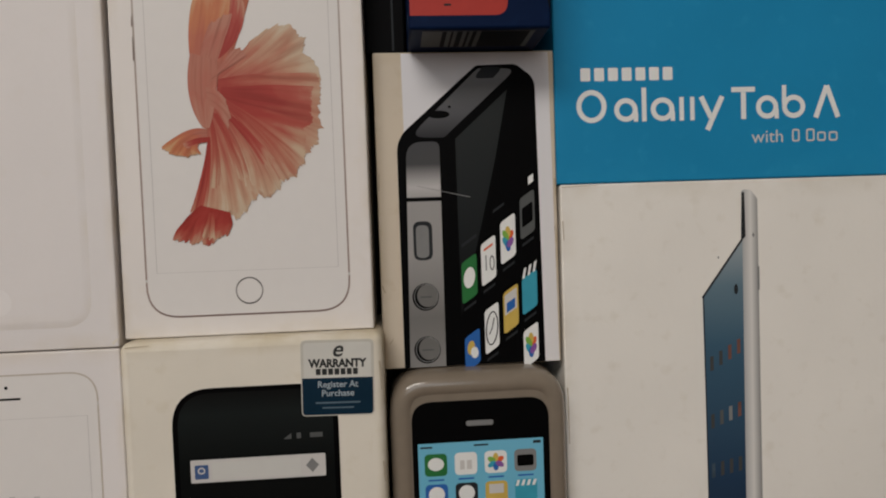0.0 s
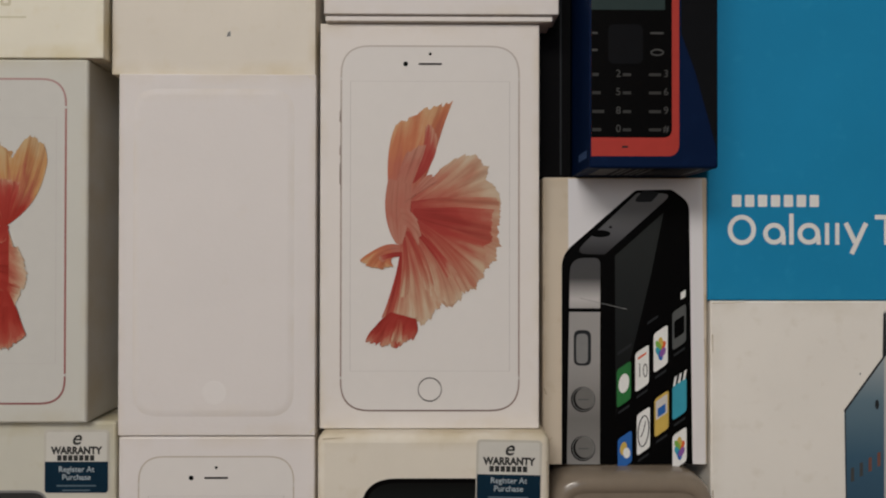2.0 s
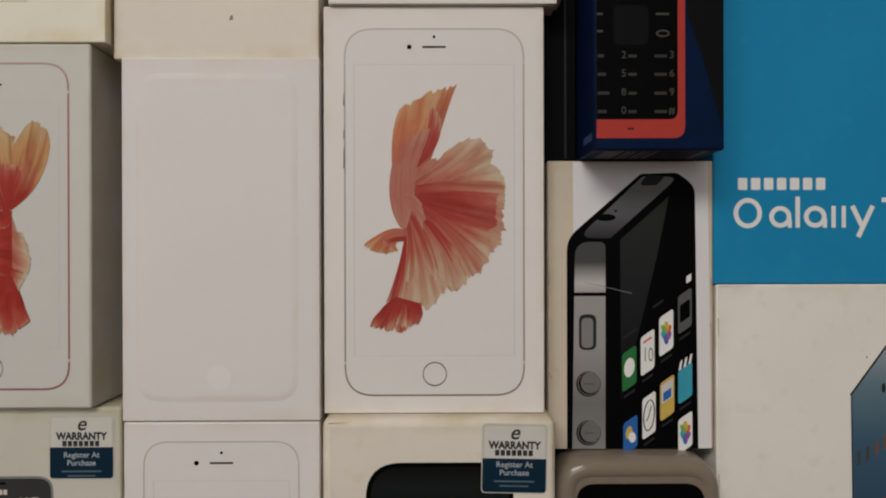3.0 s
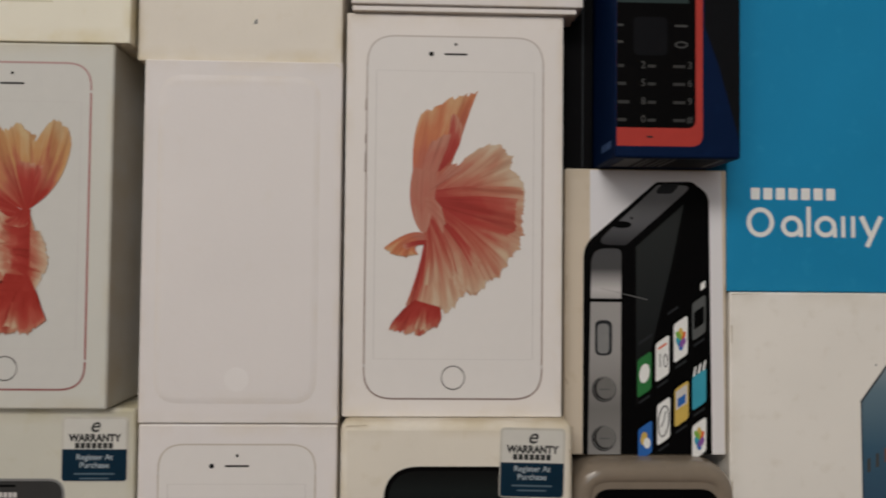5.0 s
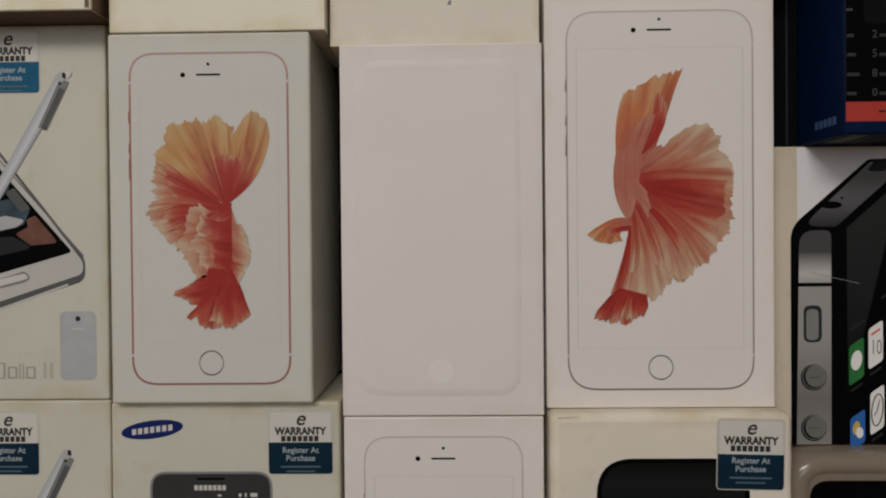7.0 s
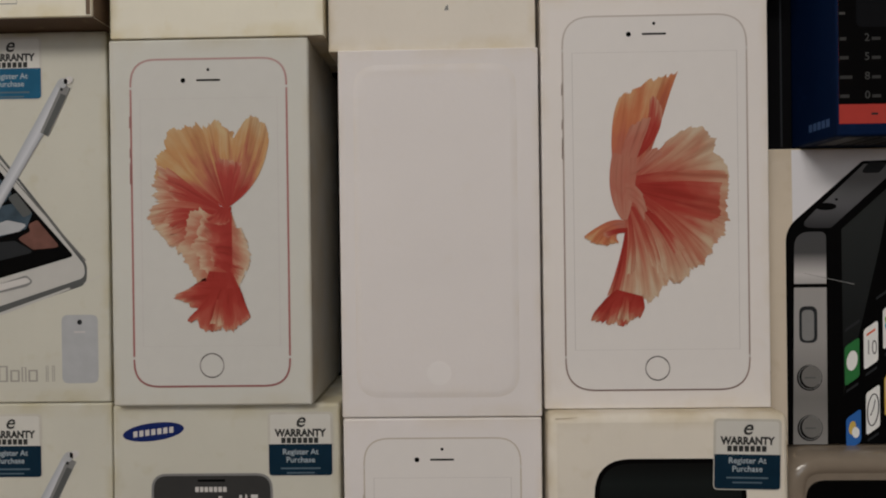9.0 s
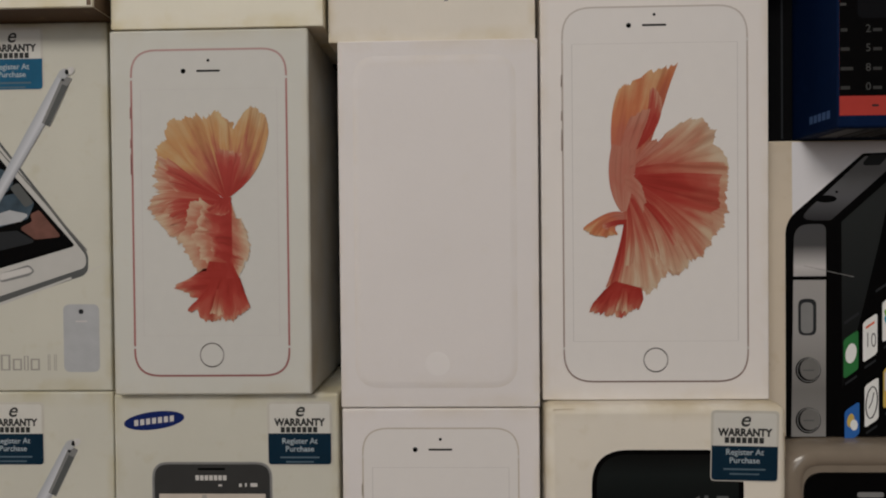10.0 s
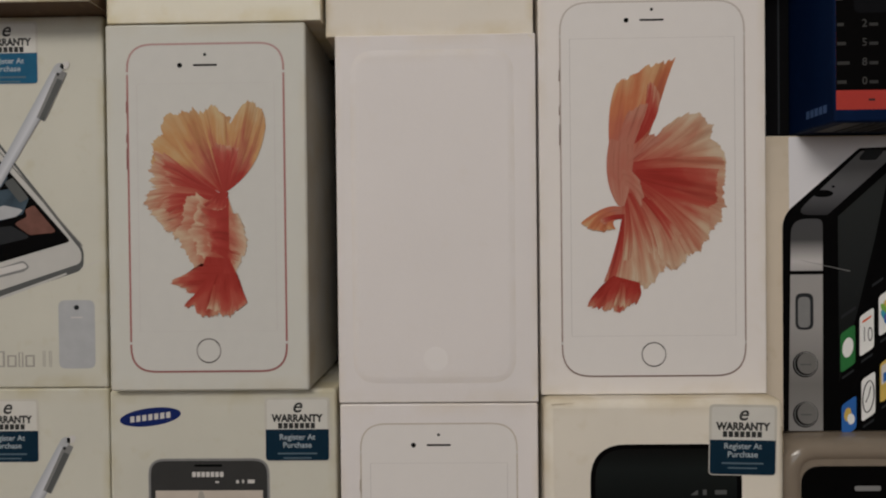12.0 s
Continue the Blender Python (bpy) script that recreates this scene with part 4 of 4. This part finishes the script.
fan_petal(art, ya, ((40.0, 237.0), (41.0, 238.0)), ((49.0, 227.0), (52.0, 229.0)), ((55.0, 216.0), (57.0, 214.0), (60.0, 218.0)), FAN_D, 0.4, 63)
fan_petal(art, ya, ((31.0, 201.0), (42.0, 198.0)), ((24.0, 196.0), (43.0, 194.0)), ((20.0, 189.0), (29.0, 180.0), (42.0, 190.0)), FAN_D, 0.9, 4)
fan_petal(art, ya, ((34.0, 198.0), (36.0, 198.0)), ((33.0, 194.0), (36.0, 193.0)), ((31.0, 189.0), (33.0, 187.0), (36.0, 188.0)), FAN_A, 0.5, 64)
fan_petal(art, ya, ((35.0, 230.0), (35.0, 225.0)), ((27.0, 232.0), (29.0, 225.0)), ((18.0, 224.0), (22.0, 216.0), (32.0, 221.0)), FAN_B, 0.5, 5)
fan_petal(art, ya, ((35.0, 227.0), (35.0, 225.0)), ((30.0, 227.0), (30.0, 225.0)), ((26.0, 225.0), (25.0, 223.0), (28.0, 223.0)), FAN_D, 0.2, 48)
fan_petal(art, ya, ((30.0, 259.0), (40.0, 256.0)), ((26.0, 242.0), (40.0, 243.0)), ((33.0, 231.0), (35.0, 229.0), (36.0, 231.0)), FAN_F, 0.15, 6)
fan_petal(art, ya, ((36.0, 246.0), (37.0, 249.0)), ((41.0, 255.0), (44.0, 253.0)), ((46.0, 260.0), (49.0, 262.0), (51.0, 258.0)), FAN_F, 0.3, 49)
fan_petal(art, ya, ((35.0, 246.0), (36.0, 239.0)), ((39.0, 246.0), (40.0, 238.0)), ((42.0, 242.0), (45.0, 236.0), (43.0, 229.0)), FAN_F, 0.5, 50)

b = carton("phone_box", -85.8, -1.2, 147.9, 303.6, -0.002, 50, COOL, "blank white phone box with an embossed handset outline", r=0.6)
SCUFFED["blank"] = b
bm = bmesh.new()
pa, rows = rect_path(-79.5, 156.2, -10.5, 297.2, 11, 8), []
for inset, up in ((0.0, 0.0), (0.8, 0.0001), (1.9, 0.0003), (3.0, 0.00036)):
    row = []
    for i in range(len(pa)):
        d = (pa[(i + 1) % len(pa)] - pa[i - 1]).normalized()
        q = pa[i] + Vector((-d.y, d.x)) * inset
        row.append(bm.verts.new((q.x * MM, -0.00201 - up, q.y * MM)))
    rows.append(row)
for r0, r1 in zip(rows, rows[1:]):
    for i in range(len(r0)):
        bm.faces.new((r0[i], r0[(i + 1) % len(r0)], r1[(i + 1) % len(r0)], r1[i])).smooth = True
bm.faces.new(rows[-1])
part("embossed_outline", bm, COOL, b, "raised blank handset outline")
bm = bmesh.new()
rows = []
for r_, up in ((5.2, 0.0), (4.6, 0.00003), (4.0, 0.00004)):
    rows.append([bm.verts.new((p.x * MM, -0.00238 - up, p.y * MM)) for p in oval_path(-44.5, 166.6, r_, r_)])
for r0, r1 in zip(rows, rows[1:]):
    for i in range(len(r0)):
        bm.faces.new((r0[i], r0[(i + 1) % len(r0)], r1[(i + 1) % len(r0)], r1[i])).smooth = True
bm.faces.new(rows[-1])
part("embossed_key", bm, GLOSS, b, "raised round key, slightly glossy")

b = carton("phone_box", -182.8, -97.8, 153.9, 309.2, -0.004, 66, GREYWHITE, "white phone box with rose-rimmed handset and gold fan print", r=1.2)
printed_phone(b, -173.9, -106.8, 161.9, 301.0, -0.004, ROSE, 0.85, None, SOFTWHITE)
ya = -0.00418
art = part("fan_artwork", Sheet(ya + 0.00002).oval(-137, 226, 5.0, 12.0).bm, FAN_D, b, "coral and gold fan-shaped artwork")
fan_petal(art, ya, ((-133.0, 237.0), (-133.0, 237.0)), ((-151.0, 247.0), (-135.0, 257.0)), ((-164.0, 251.0), (-160.0, 284.0), (-130.0, 270.0)), FAN_E, 1.3, 22)
fan_petal(art, ya, ((-133.0, 237.0), (-132.0, 238.0)), ((-132.0, 257.0), (-117.0, 248.0)), ((-130.0, 265.0), (-118.0, 288.0), (-115.0, 264.0)), FAN_E, 0.8, 26)
fan_petal(art, ya, ((-133.0, 237.0), (-132.0, 237.0)), ((-138.0, 255.0), (-129.0, 254.0)), ((-144.0, 272.0), (-134.0, 278.0), (-129.0, 266.0)), FAN_E, 1.0, 25)
fan_petal(art, ya, ((-133.0, 238.0), (-132.0, 238.0)), ((-136.0, 250.0), (-128.0, 250.0)), ((-138.0, 257.0), (-133.0, 261.0), (-126.0, 255.0)), FAN_D, 0.9, 51)
fan_petal(art, ya, ((-147.0, 229.0), (-145.0, 223.0)), ((-154.0, 228.0), (-151.0, 221.0)), ((-163.0, 228.0), (-157.0, 220.0), (-151.0, 217.0)), FAN_C, 0.8, 21)
fan_petal(art, ya, ((-134.0, 237.0), (-135.0, 236.0)), ((-150.0, 249.0), (-151.0, 239.0)), ((-163.0, 257.0), (-166.0, 245.0), (-161.0, 238.0)), FAN_A, 1.1, 24)
fan_petal(art, ya, ((-134.0, 237.0), (-139.0, 232.0)), ((-152.0, 242.0), (-155.0, 228.0)), ((-163.0, 239.0), (-172.0, 232.0), (-157.0, 226.0)), FAN_A, 1.1, 23)
fan_petal(art, ya, ((-134.0, 237.0), (-135.0, 236.0)), ((-148.0, 246.0), (-148.0, 241.0)), ((-158.0, 255.0), (-160.0, 247.0), (-156.0, 241.0)), FAN_D, 0.9, 31)
fan_petal(art, ya, ((-135.0, 236.0), (-139.0, 233.0)), ((-149.0, 239.0), (-152.0, 231.0)), ((-158.0, 237.0), (-163.0, 232.0), (-155.0, 228.0)), FAN_D, 0.9, 32)
fan_petal(art, ya, ((-135.0, 236.0), (-135.0, 208.0)), ((-130.0, 232.0), (-130.0, 212.0)), ((-132.0, 236.0), (-116.0, 219.0), (-131.0, 201.0)), FAN_C, 0.9, 13)
fan_petal(art, ya, ((-132.0, 237.0), (-132.0, 207.0)), ((-140.0, 232.0), (-141.0, 211.0)), ((-145.0, 238.0), (-163.0, 222.0), (-141.0, 204.0)), FAN_A, 0.8, 14)
fan_petal(art, ya, ((-132.0, 236.0), (-131.0, 207.0)), ((-138.0, 231.0), (-140.0, 212.0)), ((-142.0, 236.0), (-154.0, 223.0), (-140.0, 206.0)), FAN_A, 1.0, 16)
fan_petal(art, ya, ((-131.0, 236.0), (-131.0, 209.0)), ((-136.0, 231.0), (-138.0, 214.0)), ((-140.0, 234.0), (-145.0, 224.0), (-139.0, 211.0)), FAN_D, 1.0, 17)
fan_petal(art, ya, ((-136.0, 238.0), (-131.0, 238.0)), ((-138.0, 235.0), (-132.0, 233.0)), ((-142.0, 233.0), (-137.0, 228.0), (-132.0, 232.0)), FAN_D, 0.2, 18)
fan_petal(art, ya, ((-131.0, 214.0), (-132.0, 211.0)), ((-130.0, 213.0), (-131.0, 209.0)), ((-126.0, 213.0), (-126.0, 209.0), (-130.0, 207.0)), FAN_A, 0.5, 19)
fan_petal(art, ya, ((-141.0, 211.0), (-131.0, 210.0)), ((-144.0, 202.0), (-127.0, 202.0)), ((-143.0, 195.0), (-134.0, 192.0), (-126.0, 195.0)), FAN_D, 0.4, 52)
fan_petal(art, ya, ((-133.0, 208.0), (-136.0, 195.0)), ((-144.0, 208.0), (-145.0, 195.0)), ((-141.0, 207.0), (-169.0, 200.0), (-141.0, 194.0)), FAN_D, 0.8, 15)
fan_petal(art, ya, ((-140.0, 203.0), (-128.0, 204.0)), ((-146.0, 195.0), (-126.0, 198.0)), ((-150.0, 191.0), (-132.0, 179.0), (-124.0, 192.0)), FAN_D, 0.9, 53)
fan_petal(art, ya, ((-138.0, 199.0), (-135.0, 199.0)), ((-139.0, 193.0), (-136.0, 192.0)), ((-141.0, 189.0), (-138.0, 187.0), (-135.0, 189.0)), FAN_A, 0.5, 54)

b = carton("phone_box", -276, -187.6, 154.1, 315.8, 0.003, 58, NOTECARD, "cream phone box with white handset, stylus and sticker prints", r=0.9)
y = 0.003
ph = part("printed_phone", Sheet(y - LIFT).fill(corner_path([(-275, 180.5), (-197.6, 205.6), (-197.4, 214.5), (-275, 314)], [0, 5, 7, 0])).bm, CAMGREY, b, "printed white handset lying aslant, grey edge")
part("white_face", Sheet(y - 2 * LIFT).fill(corner_path([(-275, 184.0), (-198.4, 208.6), (-198.4, 213.8), (-275, 312.5)], [0, 5, 6, 0])).bm, FACEGREY, ph)
part("edge_shine", Sheet(y - 3 * LIFT).stroke((-242.0, 191.0), (-205.0, 204.0), 1.3, 0.9).bm, FACEGREY, ph)
part("face_line", Sheet(y - 3 * LIFT).stroke((-243.0, 268.0), (-198.0, 216.0), 0.5, 0.7).bm, KEYGREY, ph)
scr = part("screen", Sheet(y - 3 * LIFT).fill(corner_path([(-249.0, 205.0), (-203.0, 218.0), (-229.0, 248.0), (-248.0, 271.0)], [0, 1.2, 0, 0])).bm, BLACK, ph)
part("home_key", Sheet(y - 3 * LIFT).fill(corner_path([(-237.0, 202.0), (-224.0, 205.0), (-221.0, 207.0), (-224.0, 210.0), (-237.0, 206.0)], 2.2)).bm, MIDGREY, ph)
part("home_key_face", Sheet(y - 4 * LIFT).fill(corner_path([(-237.0, 203.0), (-225.0, 206.0), (-222.0, 207.0), (-224.0, 209.0), (-237.0, 206.0)], 1.8)).bm, PALE, ph)
part("screen_picture", Sheet(y - 4 * LIFT).fill(corner_path([(-241.0, 239.0), (-226.0, 242.0), (-221.0, 237.0), (-224.0, 230.0), (-242.0, 225.0)], 1.2, 4)).bm, SLATE, scr)
part("screen_picture", Sheet(y - 5 * LIFT).fill(corner_path([(-232.0, 244.0), (-228.0, 246.0), (-221.0, 237.0), (-225.0, 235.0)], 1.2, 4)).bm, CAMGREY, scr)
part("screen_picture", Sheet(y - 5 * LIFT).fill(corner_path([(-242.0, 231.0), (-232.0, 234.0), (-223.0, 232.0), (-227.0, 229.0), (-242.0, 226.0)], 1.2, 4)).bm, BACKGREY, scr)
part("screen_picture", Sheet(y - 4 * LIFT).fill(corner_path([(-223.0, 232.0), (-219.0, 234.0), (-209.0, 222.0), (-221.0, 221.0), (-228.0, 226.0), (-222.0, 229.0)], 1.2, 4)).bm, MUTEDRED, scr)
part("screen_picture", Sheet(y - 4 * LIFT).fill(corner_path([(-242.0, 224.0), (-229.0, 225.0), (-220.0, 220.0), (-242.0, 215.0)], 1.2, 4)).bm, DARK, scr)
part("screen_picture", Sheet(y - 4 * LIFT).fill(corner_path([(-244.0, 252.0), (-235.0, 252.0), (-230.0, 246.0), (-233.0, 242.0), (-244.0, 243.0)], 1.2, 4)).bm, SLATE, scr)
stylus(b, (-205.6, 293.4), (-216, 271.6), (-243.5, 230), y - 6 * LIFT)
bk = part("printed_phone_back", Sheet(y - LIFT).fill(rect_path(-209, 162.6, -193, 192.4, 3.0)).bm, BACKGREY, b, "small printed pale handset back")
part("lens", Sheet(y - 2 * LIFT).oval(-201, 189.2, 1.1).bm, DARK, bk)
part("back_mark", Sheet(y - 2 * LIFT).rect(-203.5, 184.6, -198.5, 185.2).bm, LINE, bk)
for uu, ww, hh in ((-246, 4, 6), (-237.4, 4.4, 7), (-232, 4.2, 5.2), (-227, 2.2, 6.4), (-224, 4.2, 5.2), (-216.2, 1.1, 7), (-213.4, 1.1, 7)):
    part("title_block", Sheet(y - LIFT).ring([(uu, 163.4), (uu + ww, 163.4), (uu + ww, 163.4 + hh), (uu, 163.4 + hh)], min(1.1, ww * 0.3)).bm, NOTEGREY, b)
part("crease", Sheet(y - LIFT).stroke((-199, 206), (-190, 210), 0.35, 0.2).bm, LINE, b)
sticker(b, -244.0, 313.8, y, STICK_FADED, 28.0, 27.4, 0.0)

# ---- scuffs and crushed corners ----
for owner, yy, mat, marks in (
    ("slanted", 0.0095, SCUFF, (((99.2, 205), (99.6, 212), 0.5), ((99.1, 166), (100.4, 163), 0.6), ((172.2, 208), (172.4, 201), 0.7), ((171.6, 188), (172.2, 182), 0.4), ((101.5, 142), (103, 144), 0.4))),
    ("blank", -0.002, CREAM, (((-3.6, 149.2), (-1.6, 151.2), 1.2), ((-4.2, 302.8), (-1.8, 301.2), 0.9))),
    ("rounded", -0.008, SCUFF, (((97.4, 139), (97.9, 128), 0.35), ((97.6, 100), (98, 92), 0.5), ((3.2, 148.4), (12, 148.9), 0.3))),
    ("tablet", 0.009, SCUFF, (((175.0, 190), (175.3, 182), 0.4), ((175, 204.2), (190, 204.6), 0.25), ((175.2, 120), (175.5, 96), 0.45))),
):
    for p0, p1, w in marks:
        part("scuff", Sheet(yy - 1.5 * LIFT).stroke(p0, p1, w, w * 0.5).bm, mat, SCUFFED[owner])

# ---- upper row ----
b = carton("phone_box", -276, -184.6, 316.2, 470, -0.0125, 58, YELLOW, "yellowed phone box with brown edges and small print", r=0.6)
y = -0.0125
part("edge_band", Sheet(y - LIFT).rect(-187.0, 317, -185.2, 469).bm, BROWN, b, "scuffed brown edge")
# thin sheets colour the underside and right side darker than the front
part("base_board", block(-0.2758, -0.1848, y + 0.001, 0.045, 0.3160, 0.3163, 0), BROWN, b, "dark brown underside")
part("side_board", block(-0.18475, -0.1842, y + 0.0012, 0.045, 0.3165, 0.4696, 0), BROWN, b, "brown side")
word_bars(b, y - LIFT, LEAF, -247, -219, 327.6, 331.8, 3, 0.3)
part("small_print", Sheet(y - LIFT).rect(-240, 322.4, -228, 323.4).ring([(-225, 321.8), (-215.6, 321.8), (-215.6, 326), (-225, 326)], 0.4).bm, MIDGREY, b)

b = carton("phone_box", -181.6, -91.1, 309.4, 470, -0.0045, 56, YELLOW, "yellowed cream phone box with faint print", r=0.5)
y = -0.0045
word_bars(b, y - LIFT, FAINT, -147, -129, 331.6, 339, 3, 0.25, name="title_block", line=1.2)
part("small_print", Sheet(y - LIFT).rect(-152, 326.4, -124, 327.2).bm, FAINT, b)

b = carton("phone_box", -90.0, -1.8, 303.65, 465, 0.0, 54, PALECREAM, "cream blank phone box with a small grey mark", r=0.5)
part("grey_mark", Sheet(-LIFT).fill([(-40.4, 320.4), (-38.6, 320.6), (-38.8, 322.8), (-39.8, 322.2)]).bm, MIDGREY, b)

b = thing("phone_box", (0.0529, -0.002, 0.3267), "white phone box, lid sitting slightly above its tray", "phone box", "stacked device boxes")
part("lid", block(0.0024, 0.1034, -0.0035, 0.046, 0.3292, 0.480, 0.0005), COOL, b)
part("tray", block(0.0028, 0.1008, -0.0022, 0.044, 0.3267, 0.3289, 0.0003), WHITE, b)
